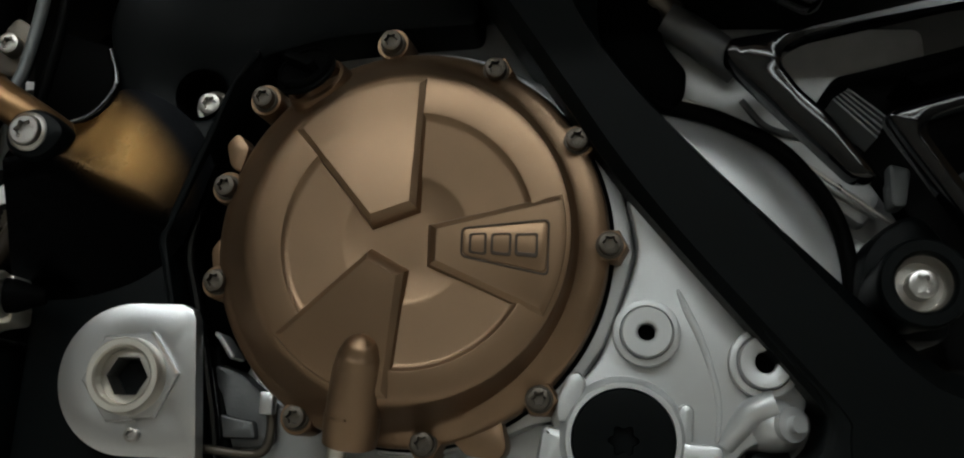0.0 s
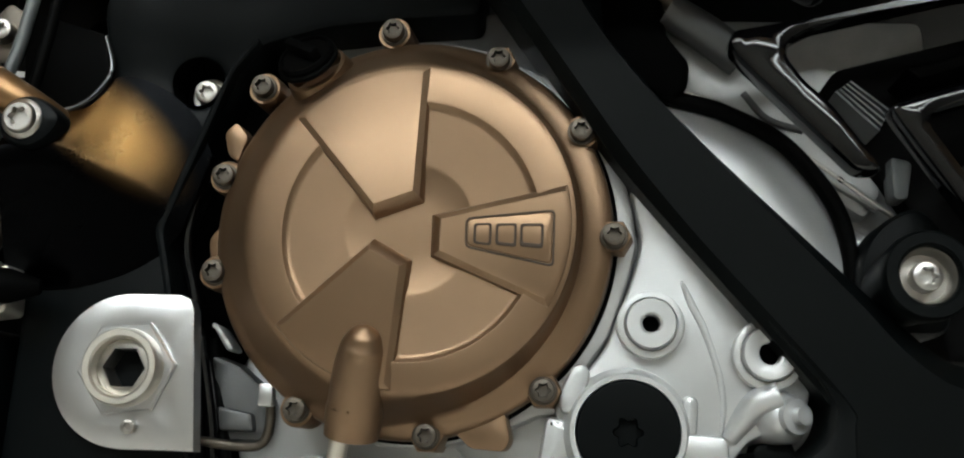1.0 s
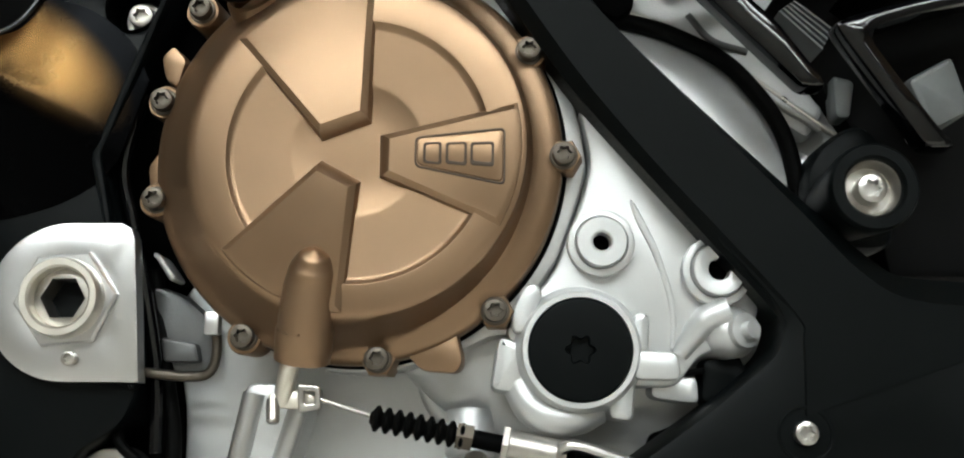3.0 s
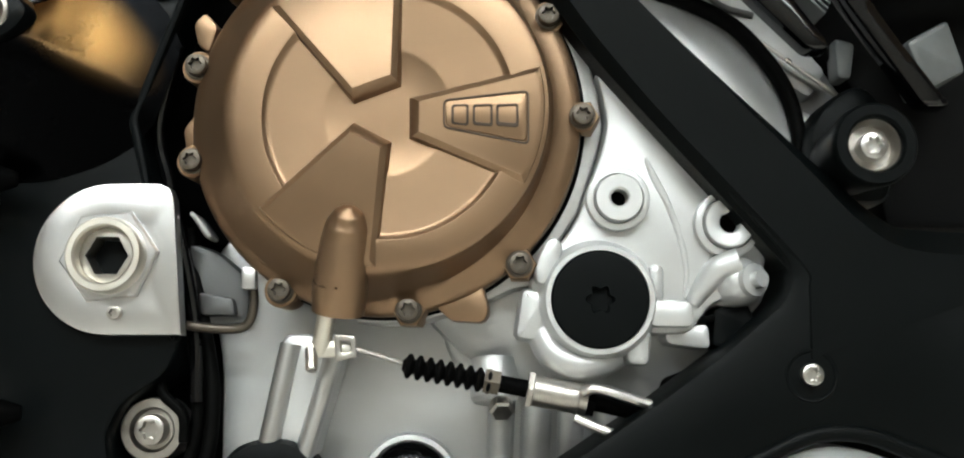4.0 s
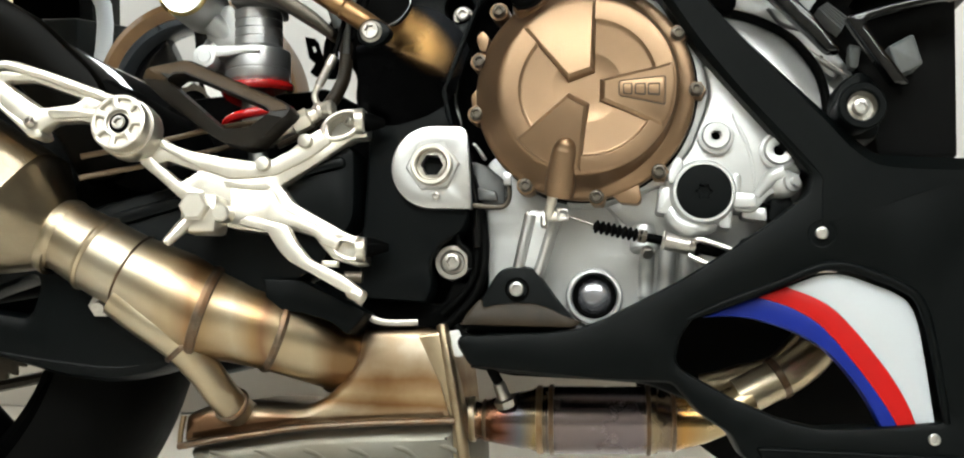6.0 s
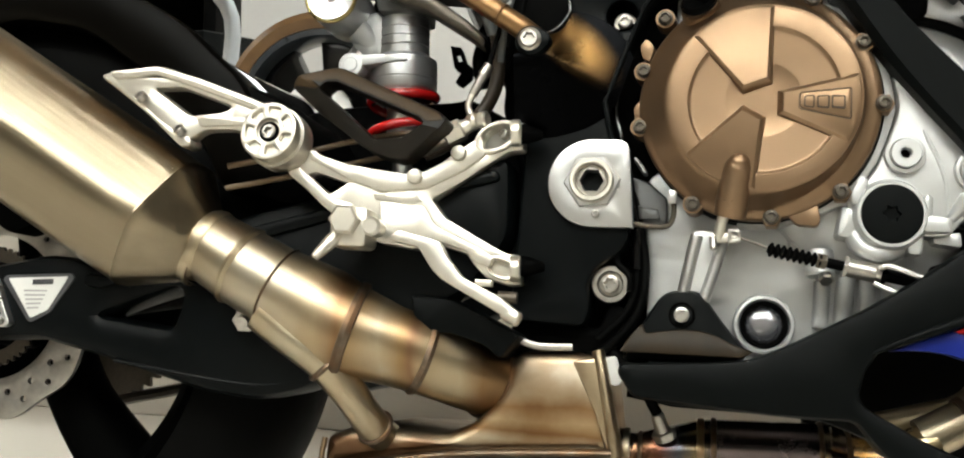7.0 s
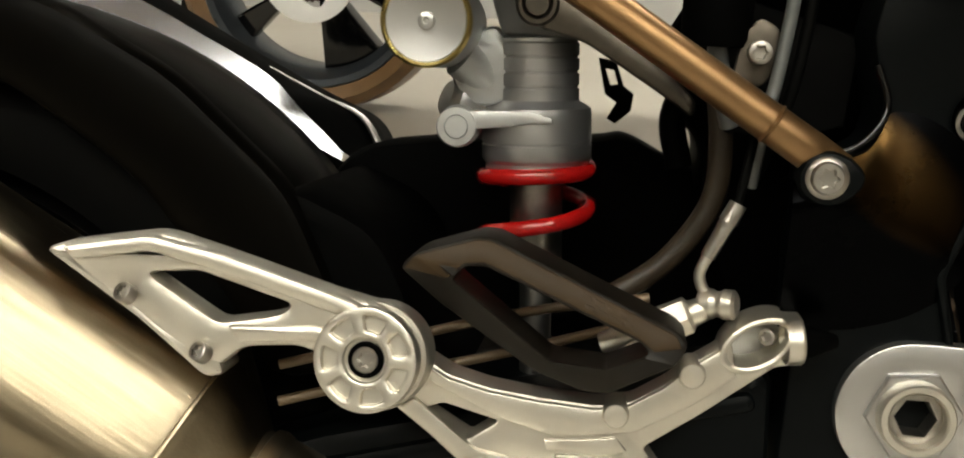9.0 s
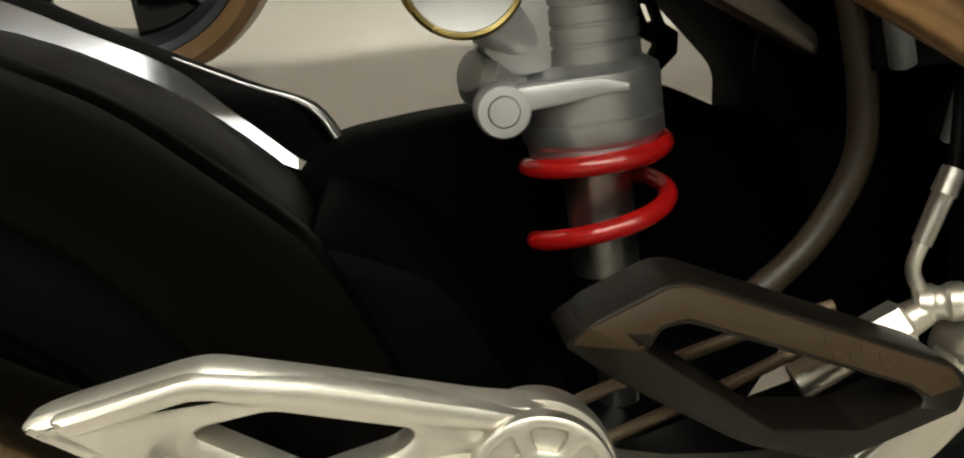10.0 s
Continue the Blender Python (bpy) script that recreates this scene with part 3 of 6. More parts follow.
def boss(x, z, y, r, hole=0.0042, depth=0.02):
    b = part("screw_boss", lathe([(r, -depth), (r, -0.006), (r * 0.985, -0.0045), (r * 0.93, -0.004), (r * 0.80, -0.004), (r * 0.77, -0.006), (r * 0.755, -0.006), (r * 0.74, -0.001), (r * 0.71, 0), (hole * 1.25, 0), (hole, -0.0008), (hole, -0.009), (0, -0.009)], along((x, y, z), OUT), 48), CASE, case)
    # black floor: the shade down the hole is put into its colour
    part("socket", lathe([(hole * 0.98, -0.0088), (hole * 0.6, -0.0088, hexagon), (hole * 0.6, -0.0085, hexagon), (0, -0.0088)], along((x, y, z), OUT), 36), BLACK, b)


boss(0.117, 0.480, -0.002, 0.0158)
boss(0.171, 0.468, -0.001, 0.0165, 0.0052)
part("stud", lathe([(0.012, -0.03), (0.012, -0.004), (0.0095, 0), (0.0085, 0.001), (0.008, 0.004), (0.004, 0.0045), (0.004, 0.009), (0, 0.009)], along((0.181, 0.004, 0.440), (0.45, -0.89, 0.05)), 24), CASE, case)
# pump housing below the round cap
pump = part("water_pump_housing", lathe([(0.031, -0.06), (0.0305, -0.012), (0.0275, -0.003), (0.0268, 0.0), (0.0262, 0.0008), (0.0240, 0.0008), (0.0236, -0.0008), (0.0236, -0.006), (0, -0.006)], along((0.107, -0.002, 0.430), OUT), 72), CASE, case, "silver cast water pump housing")
for pts, y, b in (([(81, 460), (87, 461), (90, 456), (84.5, 438), (76, 437), (75.5, 447)], 0.001, 0.003), ([(69.5, 437), (82, 434), (84, 409), (66, 411.5)], 0.006, 0.004), ([(131, 430.5), (152, 429.8), (153, 417), (131, 417)], 0.0005, 0.0022),
                  ([(131.5, 446), (135, 448.5), (139.3, 446.5), (138.5, 428), (131.5, 428)], 0.003, 0.003), ([(140, 415), (162, 420), (163, 406.5), (141, 409)], 0.012, 0.002), ([(120, 413), (133, 418), (131.5, 398), (120, 399)], 0.004, 0.0035)):
    part("cast_lobe", slab(mm(pts), y, 0.06, b, r=0.004), CASE, pump)
part("cast_elbow", tube([(0.0800, 0.014, 0.415), (0.0860, 0.011, 0.404), (0.0960, 0.010, 0.3995), (0.1060, 0.011, 0.4005), (0.115, 0.014, 0.405)], 0.0085, 20), CASE, pump)
# dark inside of a slot, laid on the lobe as a black slab
part("slot_shade", slab(mm([(154.5, 422.5), (165, 423.5), (165, 420.5), (154.5, 419.5)]), 0.0105, 0.02, 0.0004, r=0.001), BLACK, pump)
cap = part("round_cover_plug", lathe([(0.0235, -0.004), (0.0235, 0.0002), (0.0228, 0.0012), (0.0215, 0.0014), (0.0062, 0.0012, torx), (0.0058, 0.0007, torx), (0.0056, -0.0028, torx), (0, -0.0028)], along((0.107, -0.0022, 0.430), OUT), 72), PLASTIC, pump, "matte black round plug with a star-shaped socket")
for x0, x1, z1 in ((62, 74, 398), (80, 94, 384), (98, 110, 388), (118, 134, 384)):
    part("cast_web", tube([(x0 / 1000, 0.050, z1 / 1000), (x0 / 1000 - 0.002, 0.056, 0.34)], (x1 - x0) / 2000 + 0.001, 16, 4), CASE, case)
part("drain_neck", lathe([(0.012, -0.02), (0.012, 0.0), (0.0105, 0.002), (0, 0.002)], along((0.057, 0.036, 0.382), (0, -0.2, -0.98)), 28), CASE, case)
part("drain_screw", lathe([(0.0055, 0), (0.0055, 0.006, hexagon), (0.0045, 0.007, hexagon), (0, 0.007)], along((0.060, 0.020, 0.380), (0.05, -0.75, -0.65)), 24), STEEL, case)
# cast hump that curves down from the clutch housing
part("cast_arch", tube([(0.034, 0.052, 0.428), (0.040, 0.053, 0.405), (0.062, 0.053, 0.388)], 0.006, 14), CASE, case)
# oil sight glass
SIGHT = along((0.0140, 0.0475, 0.3388), OUT) @ Matrix.Diagonal((0.9, 0.9, 1, 1))
sight = part("sight_glass_collar", lathe([(0.0285, -0.02), (0.0285, 0.0), (0.0272, 0.0025), (0.0245, 0.003), (0.0230, 0.001), (0.0222, -0.004), (0, -0.004)], SIGHT, 60), CASE, case)
part("glass_bezel", lathe([(0.0222, -0.004), (0.0222, 0.0005), (0.0205, 0.0012), (0.0180, 0.0008, lambda a: 1 + 0.035 * math.cos(14 * a)), (0.0172, -0.001, lambda a: 1 + 0.035 * math.cos(14 * a)), (0.0165, -0.003)], SIGHT, 84), BLACK, sight)
part("glass_disc", lathe([(0.0168, -0.0034), (0.0140, -0.0014), (0.0100, 0.0002), (0.0050, 0.0010), (0, 0.0012)], SIGHT, 40), GLASS, sight, "round clear oil level window")
# release lever under the tower, its cast pocket and the cable
part("lever_pocket", slab(mm([(-49.5, 410), (-46, 414), (-20, 413.5), (-17, 411), (-22, 392), (-33, 352), (-61, 352), (-52, 392)]), 0.0195, 0.06, 0.003, r=0.004), CASE, case)
part("cast_ridge", tube([(-0.0445, 0.0195, 0.409), (-0.0555, 0.0195, 0.352)], 0.0052, 16, 4), POLISHED, case)
part("cast_ridge", tube([(-0.0225, 0.0195, 0.405), (-0.0375, 0.0195, 0.352)], 0.0048, 16, 4), POLISHED, case)
lever = part("release_lever", joined(tube([(-0.0230, -0.004, 0.428), (-0.0275, 0.002, 0.404)], 0.0046, 20, 2), slab(mm([(-34, 408), (-20, 410), (-12, 408), (-12, 403), (-21, 402), (-33, 402)]), -0.002, 0.006, 0.0008, r=0.002)), ALU, bike, "short silver clutch release lever")
part("clevis", slab(mm([(-20, 413), (-10, 412), (-9, 402), (-19, 400)]), -0.006, -0.003, 0.0006, holes=[mm([(-17, 410), (-12, 409.5), (-12, 404.5), (-16.5, 404)])], r=0.0015), STEEL, lever)
part("clevis_pin", lathe([(0.003, -0.004), (0.003, 0.006), (0.0022, 0.007), (0, 0.007)], along((-0.031, -0.002, 0.402), (0.1, -0.3, -0.95)), 16), STEEL, lever)
cable = part("clutch_cable", tube([(-0.011, -0.003, 0.4065), (0.015, 0.004, 0.3985)], 0.0011, 8, 3), STEEL, bike, "thin steel clutch cable with a black rubber bellows and a silver adjuster")
d = Vector((0.111, 0.003, -0.021)).normalized()
BOOT = Vector((0.013, 0.004, 0.3985))
ribs = []
for i in range(9):
    s = i * 0.0049
    ribs += [(0.0034, s), (0.0058, s + 0.0013), (0.0062, s + 0.0022), (0.0058, s + 0.0031), (0.0036, s + 0.0044)]
part("bellows", lathe([(0, -0.001), (0.0025, -0.001), *ribs, (0.0034, 0.0455), (0, 0.0455)], along(BOOT, d), 28), RUBBER, cable)
part("lock_nut", lathe([(0, 0.039), (0.0056, 0.039, hexagon), (0.0056, 0.0465, hexagon), (0, 0.0465)], along(BOOT, d), 36), STEEL_DARK, cable)
part("cable_sleeve", lathe([(0, 0.046), (0.0042, 0.046), (0.0042, 0.064), (0, 0.064)], along(BOOT, d), 20), BLACK, cable)
part("adjuster_barrel", lathe([(0, 0.060), (0.0082, 0.060, hexagon), (0.0082, 0.0625, hexagon), (0.0076, 0.063), (0.0076, 0.0845), (0.0080, 0.085), (0.0080, 0.089), (0, 0.089)], along(BOOT, d), 36), STEEL, cable)
part("cable_end", lathe([(0, 0.089), (0.0070, 0.089, hexagon), (0.0070, 0.093, hexagon), (0.0045, 0.0935), (0.0050, 0.13), (0, 0.13)], along(BOOT, d), 30), BLACK, cable)
part("cable_fork", joined(tube([(0.098, -0.004, 0.386), (0.106, -0.006, 0.3875), (0.130, -0.004, 0.380)], 0.0026, 10), tube([(0.094, -0.004, 0.374), (0.108, -0.005, 0.368), (0.124, -0.002, 0.363)], 0.0024, 10)), CHROME, cable)
# small pipework behind the frame plate
clip = part("wire_clip", tube([(-0.100, 0.030, 0.4185), (-0.080, 0.028, 0.4165), (-0.0685, 0.026, 0.4180), (-0.0645, 0.025, 0.4275), (-0.0655, 0.024, 0.443)], 0.0024, 12), STEEL_DARK, case)
part("clip_end", box(-0.0695, -0.0625, 0.017, 0.025, 0.436, 0.447, 0.001), POLISHED, clip)
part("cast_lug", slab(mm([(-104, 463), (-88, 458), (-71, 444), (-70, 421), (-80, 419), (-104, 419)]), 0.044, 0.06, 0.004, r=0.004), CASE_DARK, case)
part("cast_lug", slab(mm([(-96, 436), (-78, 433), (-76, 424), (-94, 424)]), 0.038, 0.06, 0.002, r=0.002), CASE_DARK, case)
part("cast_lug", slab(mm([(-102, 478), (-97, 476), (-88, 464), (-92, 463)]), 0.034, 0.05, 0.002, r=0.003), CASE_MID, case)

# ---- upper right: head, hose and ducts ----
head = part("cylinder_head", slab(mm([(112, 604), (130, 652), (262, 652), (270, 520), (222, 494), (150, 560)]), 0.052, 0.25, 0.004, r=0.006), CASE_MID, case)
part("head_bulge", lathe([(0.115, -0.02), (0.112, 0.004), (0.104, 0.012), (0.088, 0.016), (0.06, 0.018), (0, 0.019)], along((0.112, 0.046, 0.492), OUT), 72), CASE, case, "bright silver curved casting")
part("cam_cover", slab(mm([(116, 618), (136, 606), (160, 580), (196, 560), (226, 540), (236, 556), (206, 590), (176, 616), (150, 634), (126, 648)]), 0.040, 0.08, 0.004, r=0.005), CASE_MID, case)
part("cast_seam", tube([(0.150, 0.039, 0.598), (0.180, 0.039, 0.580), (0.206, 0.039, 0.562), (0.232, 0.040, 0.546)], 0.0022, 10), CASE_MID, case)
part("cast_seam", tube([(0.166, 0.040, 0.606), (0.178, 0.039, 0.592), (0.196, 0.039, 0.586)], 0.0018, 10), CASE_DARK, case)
part("coil_neck", tube([(0.126, 0.028, 0.646), (0.146, 0.030, 0.634), (0.164, 0.034, 0.622)], [0.0096, 0.0100, 0.0098], 24), CASE_DARK, case)
part("coil_cap", lathe([(0, 0), (0.0062, 0), (0.0065, 0.008), (0.0075, 0.010), (0.0075, 0.014), (0, 0.014)], along((0.131, 0.028, 0.649), (-0.75, 0, 0.65)), 20), STEEL_DARK, case)
# black slab standing in for the shaded hole beside the head
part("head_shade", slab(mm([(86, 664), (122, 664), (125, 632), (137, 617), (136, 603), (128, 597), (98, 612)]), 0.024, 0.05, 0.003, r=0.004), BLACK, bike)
part("coolant_hose", tube([(0.100, 0.034, 0.606), (0.1405, 0.033, 0.5975), (0.1610, 0.033, 0.5905), (0.183, 0.033, 0.5785), (0.1990, 0.033, 0.5615), (0.2105, 0.034, 0.5440), (0.2160, 0.034, 0.5240), (0.218, 0.035, 0.500)], 0.0044, 18), RUBBER, bike, "thick black rubber coolant hose")
part("bonnet_cable", tube([(0.134, 0.032, 0.604), (0.159, 0.032, 0.5946), (0.1966, 0.032, 0.570), (0.219, 0.033, 0.5545), (0.238, 0.034, 0.541)], 0.0013, 8), CHROME, bike, "thin bright steel cable")
part("thin_cable", tube([(0.136, 0.042, 0.606), (0.168, 0.042, 0.593), (0.190, 0.042, 0.579), (0.216, 0.042, 0.558), (0.240, 0.042, 0.543)], 0.0011, 8), STEEL, case, "thin grey cable across the casting")
part("hose_stub", tube([(0.218, 0.05, 0.532), (0.240, 0.045, 0.520)], 0.006, 14, 3), CASE, case)


def duct_blade(points, label):
    """A gloss black hooked blade of the radiator shroud."""
    return part("duct_blade", slab(mm(points), -0.012, 0.001, 0.0036, r=0.004), GLOSS, bike, label)


duct_blade([(151, 613), (153.5, 620.5), (172, 624), (236, 637), (330, 656), (330, 649), (260, 639), (191, 621.8), (180, 615.5), (178, 608.4), (187, 595.6), (199, 584.5), (218.5, 558), (220.5, 552), (209.5, 551.6), (183, 578), (155, 606.5)], "gloss black hooked air duct blade")
duct_blade([(225, 582.6), (227.5, 585.5), (237, 588.8), (258, 595.2), (330, 614), (330, 604), (257.4, 585.6), (244.6, 580.6), (242.8, 575.6), (256, 555.8), (279, 524), (264, 524), (255, 537.5), (228, 577)], "gloss black smaller hooked air duct blade")
duct_blade([(160, 652), (176, 661), (330, 700), (330, 690), (200, 658), (188, 648), (200, 641), (192, 636)], "gloss black upper air duct blade")
# black sheet in place of the shaded void behind the blades
part("duct_shade", slab(mm([(204, 606), (212, 618), (300, 642), (330, 640), (330, 470), (262, 470), (246, 545), (226, 575)]), 0.035, 0.08, 0.003, r=0.004), DARK, bike)
part("duct_insert", slab(mm([(235, 605.5), (320, 632), (320, 622), (262.6, 607), (242, 600)]), -0.002, 0.03, 0.002, r=0.002), BLACK, bike)
part("bracket_strip", slab(mm([(235, 570), (246, 567.5), (243, 548), (236, 548)]), 0.026, 0.04, 0.002, r=0.003), HOSE_GREY, bike)
part("grey_block", slab(mm([(262, 560), (284, 572), (292, 545), (272, 535)]), 0.0, 0.03, 0.003, r=0.003), HOSE_GREY, bike)
for k in range(5):
    fx, fz, gx, gz = 213.6 - 1.8 * k, 603.9 - 1.3 * k, 231.8 - 1.25 * k, 589.2 - 2.5 * k
    part("duct_fin", slab(mm([(fx, fz), (gx, gz), (gx - 0.8, gz - 1.0), (fx - 0.8, fz - 1.0)]), 0.012, 0.04, 0.0003), HOSE_GREY, bike)
# overhang out of view, added to shade the head and ducts
part("shade_overhang", slab(mm([(40, 664), (400, 668), (420, 720), (30, 720)]), -0.020, 0.30, 0.01, r=0.02), PLASTIC, bike)
part("tank_panel", slab(mm([(-138, 674), (-78, 683), (10, 678), (34, 682), (34, 760), (-200, 760)]), -0.035, 0.30, 0.010, r=0.012), WHITE_P, bike, "white painted tank side panel")
# unseen bulge, added to keep lamp light off the cover's top
part("shade_flank", slab(mm([(-40, 716), (420, 716), (460, 760), (420, 880), (60, 900), (-60, 800)]), -0.180, 0.30, 0.03, r=0.03), PLASTIC, bike)
slider = part("frame_slider", lathe([(0.017, -0.06), (0.0180, -0.03), (0.0202, -0.004), (0.0198, 0.001), (0.0188, 0.0025), (0.0142, 0.0025), (0.0130, 0.001), (0.0127, -0.010), (0, -0.010)], along((0.2352, -0.0230, 0.5022), OUT), 56), PLASTIC, bike, "black round frame slider with a bright recessed bolt")
part("slider_cup", lathe([(0.0126, -0.001), (0.0116, -0.0025), (0.0106, -0.009), (0, -0.009)], along((0.2352, -0.0230, 0.5022), OUT), 48), STEEL, slider)
screw(slider, 0.2352, -0.0140, 0.5022, 0.0066, SCREW_BRIGHT)
part("slider_bracket", slab(mm([(216, 516), (226, 534), (246, 545), (262, 525), (258, 480), (220, 480)]), 0.016, 0.05, 0.006, r=0.01), PLASTIC, bike)

# ---- side fairing ----
SPAR = [((-2, 700), (72, 700), (92, 700)), ((44, 634), (76, 646), (92, 624)), ((72, 594), (98, 608), (115, 593)), ((100, 554), (129, 572), (141, 565)), ((130, 519), (177, 522), (190, 518)), ((164, 481), (206, 492), (219, 491)),
        ((197, 443), (233, 464), (242, 471)), ((199, 432), (262, 452), (262, 464)), ((199, 400), (340, 450), (340, 462))]
edge_l, face_l, ridge, edge_r = [], [], [], []
for a, g, c in SPAR:
    u = Vector((g[0] - a[0], g[1] - a[1])).normalized()
    edge_l.append((a[0] / 1000, -0.008, a[1] / 1000))
    face_l.append((a[0] / 1000 + 0.006 * u.x, -0.0142, a[1] / 1000 + 0.006 * u.y))
    ridge.append((g[0] / 1000, -0.0142, g[1] / 1000))
    edge_r.append((c[0] / 1000, -0.003, c[1] / 1000))
inner = [(166, 485), (166, 481), (192, 452), (197, 442), (193, 430), (165, 406), (132, 382), (90, 354), (52, 333), (20, 316), (0, 308), (-30, 304), (-84, 300), (-100, 300)]
lower = [(-104, 292), (-90, 272), (20, 265), (82, 265), (104, 240), (130, 224), (140, 205), (160, 196), (360, 190)]
window = mm([(100, 322), (131, 335), (154, 344), (177, 354), (191, 360), (204, 365), (217, 366.5), (232, 364.5), (250, 358), (267, 351), (280, 341), (288, 322), (294, 292), (305, 250), (300, 241), (262, 236), (203, 232), (173, 238), (130, 255), (90, 276), (84, 284), (88, 304)])
fairing = part("side_fairing", slab(mm(inner + lower + [(360, 452), (262, 452), (233, 460), (206, 482), (185, 500)]), -0.0135, 0.030, 0.005, holes=[window], r=0.006), PLASTIC, bike, "matte black side fairing with a white, red and blue inset panel", sharp=24)
part("spar", ribbon([smooth(l, 4) for l in (edge_l, face_l, ridge, edge_r)], 0.03), PLASTIC, fairing, sharp=14)
part("belly_panel", slab(mm([(-84, 302), (10, 306), (40, 300), (100, 272), (140, 240), (112, 244), (60, 263), (-70, 268), (-96, 286)]), 0.008, 0.03, 0.004, r=0.01), PLASTIC, fairing)


def curve2(points, per=5):
    """A smooth line in the x-z plane, in millimetres."""
    return [(v.x, v.z) for v in smooth([(x, 0, z) for x, z in points], per)]


white_top = curve2([(177, 349.2), (191, 355), (204, 359.6), (217, 361.2), (230, 359.2), (247, 353.6), (264, 347.2), (277, 337.8), (284, 320), (289, 292), (297, 236)])
red_up = curve2([(177, 349.2), (205, 338.2), (225, 322.5), (254, 288), (273, 258.5), (284, 232)])
red_low = curve2([(153, 339.6), (180, 331.8), (205, 317), (230, 289.5), (254, 257.5), (270, 231)])
blue_low = curve2([(108, 321.5), (131, 323), (154, 320.5), (190, 308.5), (215, 291.3), (239, 262), (257, 230)])
blue_top = curve2([(108, 321.5), (131, 331), (153, 339.6)])
part("white_panel", slab(mm(white_top + red_up[::-1][:-1]), -0.0042, 0.012, 0.0008), WHITE_P, fairing, "white painted inset panel")
part("red_stripe", slab(mm([(153.4, 339.4), (165, 344.6)] + red_up + red_low[::-1][:-1]), -0.0040, 0.012, 0.0006), RED_P, fairing, "red painted stripe")
part("blue_stripe", slab(mm(blue_top[:-1] + red_low + blue_low[::-1][:-1]), -0.0042, 0.012, 0.0006), BLUE_P, fairing, "dark blue painted stripe")
lip = [(92, 318), (108, 326), (131, 336), (153, 345), (177, 355), (191, 361.5), (204, 366.5), (217, 368), (232, 366), (250, 359.5), (268, 352.5), (282, 342), (290, 322), (296, 292), (304, 240)]
part("window_lip", tube([(x / 1000, -0.0118, z / 1000) for x, z in lip], [0.0015, 0.003] + [0.0042] * 11 + [0.0036, 0.003], 14, 5), PLASTIC, fairing, "raised matte black lip round the window")
# black sheet added for the dark interior; it hides the bright floor beyond
part("interior_shade", slab(mm([(40, 360), (330, 380), (330, 180), (150, 180), (60, 240)]), 0.15, 0.17, 0.004), DARK, fairing)
part("bolt_cup", lathe([(0.0125, 0.0002), (0.0120, 0.0006), (0.0110, 0.0004), (0.0095, -0.003), (0, -0.004)], along((0.204, -0.0136, 0.394), OUT), 40), PLASTIC, fairing)
screw(fairing, 0.2035, -0.0115, 0.3945, 0.0052, SCREW_BRIGHT)
screw(fairing, 0.293, -0.0105, 0.227, 0.0048, SCREW_BRIGHT)
part("fairing_step", slab(mm([(150, 215), (156, 205), (176, 203), (182, 196), (320, 192), (330, 214)]), -0.018, 0.01, 0.003, r=0.004), PLASTIC, fairing)
# shield over the oil pan
guard = part("pan_shield", slab(mm([(-104, 302), (-88, 330), (-72, 357), (-62, 362), (-44, 363), (-36, 358), (-18, 334), (2, 312), (-10, 304)]), 0.012, 0.045, 0.006, r=0.008), PLASTIC, bike, "matte black plastic shield with one bolt")
part("shield_lip", slab(mm([(-103.8, 308.4), (-95.3, 322.2), (-85.8, 333.6), (-82.7, 324.3), (-71.1, 327.4), (-56.5, 329.2), (-37.1, 329.5), (-24.2, 325.6), (-12.8, 319.9), (4.9, 314.4), (-4.6, 308.9)]), 0.0108, 0.035, 0.0015, r=0.003, warp=lambda x, y, z: (x, y - 0.25 * (0.3336 - z), z)), SHIELD_SHEEN, guard, "lower lip, its brown sheen put into the colour")
# dark ring of the bolt recess; its shade is put into a blacker colour
part("bolt_cup", lathe([(0.011, 0.0), (0.0105, 0.001), (0.009, 0.0005), (0.0082, -0.002), (0, -0.002)], along((-0.054, 0.0115, 0.3415), OUT), 36), BLACK, guard)
screw(guard, -0.054, 0.012, 0.3415, 0.0062, SCREW_BRIGHT)

# ---- frame ----
plate_pts = mm([(-200, 330), (-196, 470), (-199, 520), (-196, 560), (-182, 578), (-166, 588), (-163, 602), (-172, 640), (-160, 700), (-60, 700), (30, 690), (30, 640), (-10, 637), (-50, 632), (-84, 622),
                (-96, 606), (-110, 565), (-125, 522), (-117, 488), (-104, 440), (-100, 410), (-107, 393), (-127, 380), (-135, 364), (-131, 344), (-136, 328)])
hole = arc(-0.116, 0.601, 0.0132, 0, 360, 28)[:-1]
frame_plate = part("main_frame", slab(plate_pts, 0.022, 0.075, 0.004, holes=[hole], r=0.006), FRAME, bike, "satin black main frame with the swingarm pivot")
part("edge_lip", slab(mm([(-84, 622), (-96, 606), (-110, 565), (-125, 522), (-117, 488), (-104, 440), (-100, 410), (-104, 410), (-108, 440), (-121, 488), (-130, 522), (-114, 567), (-99, 608), (-86, 626)]), 0.0175, 0.026, 0.002, r=0.003), FRAME, frame_plate)
part("inner_lip", tube([(-0.110, 0.036, 0.566), (-0.119, 0.036, 0.522), (-0.112, 0.036, 0.490), (-0.097, 0.036, 0.425), (-0.094, 0.036, 0.38)], 0.0032, 10), GLOSS, frame_plate)
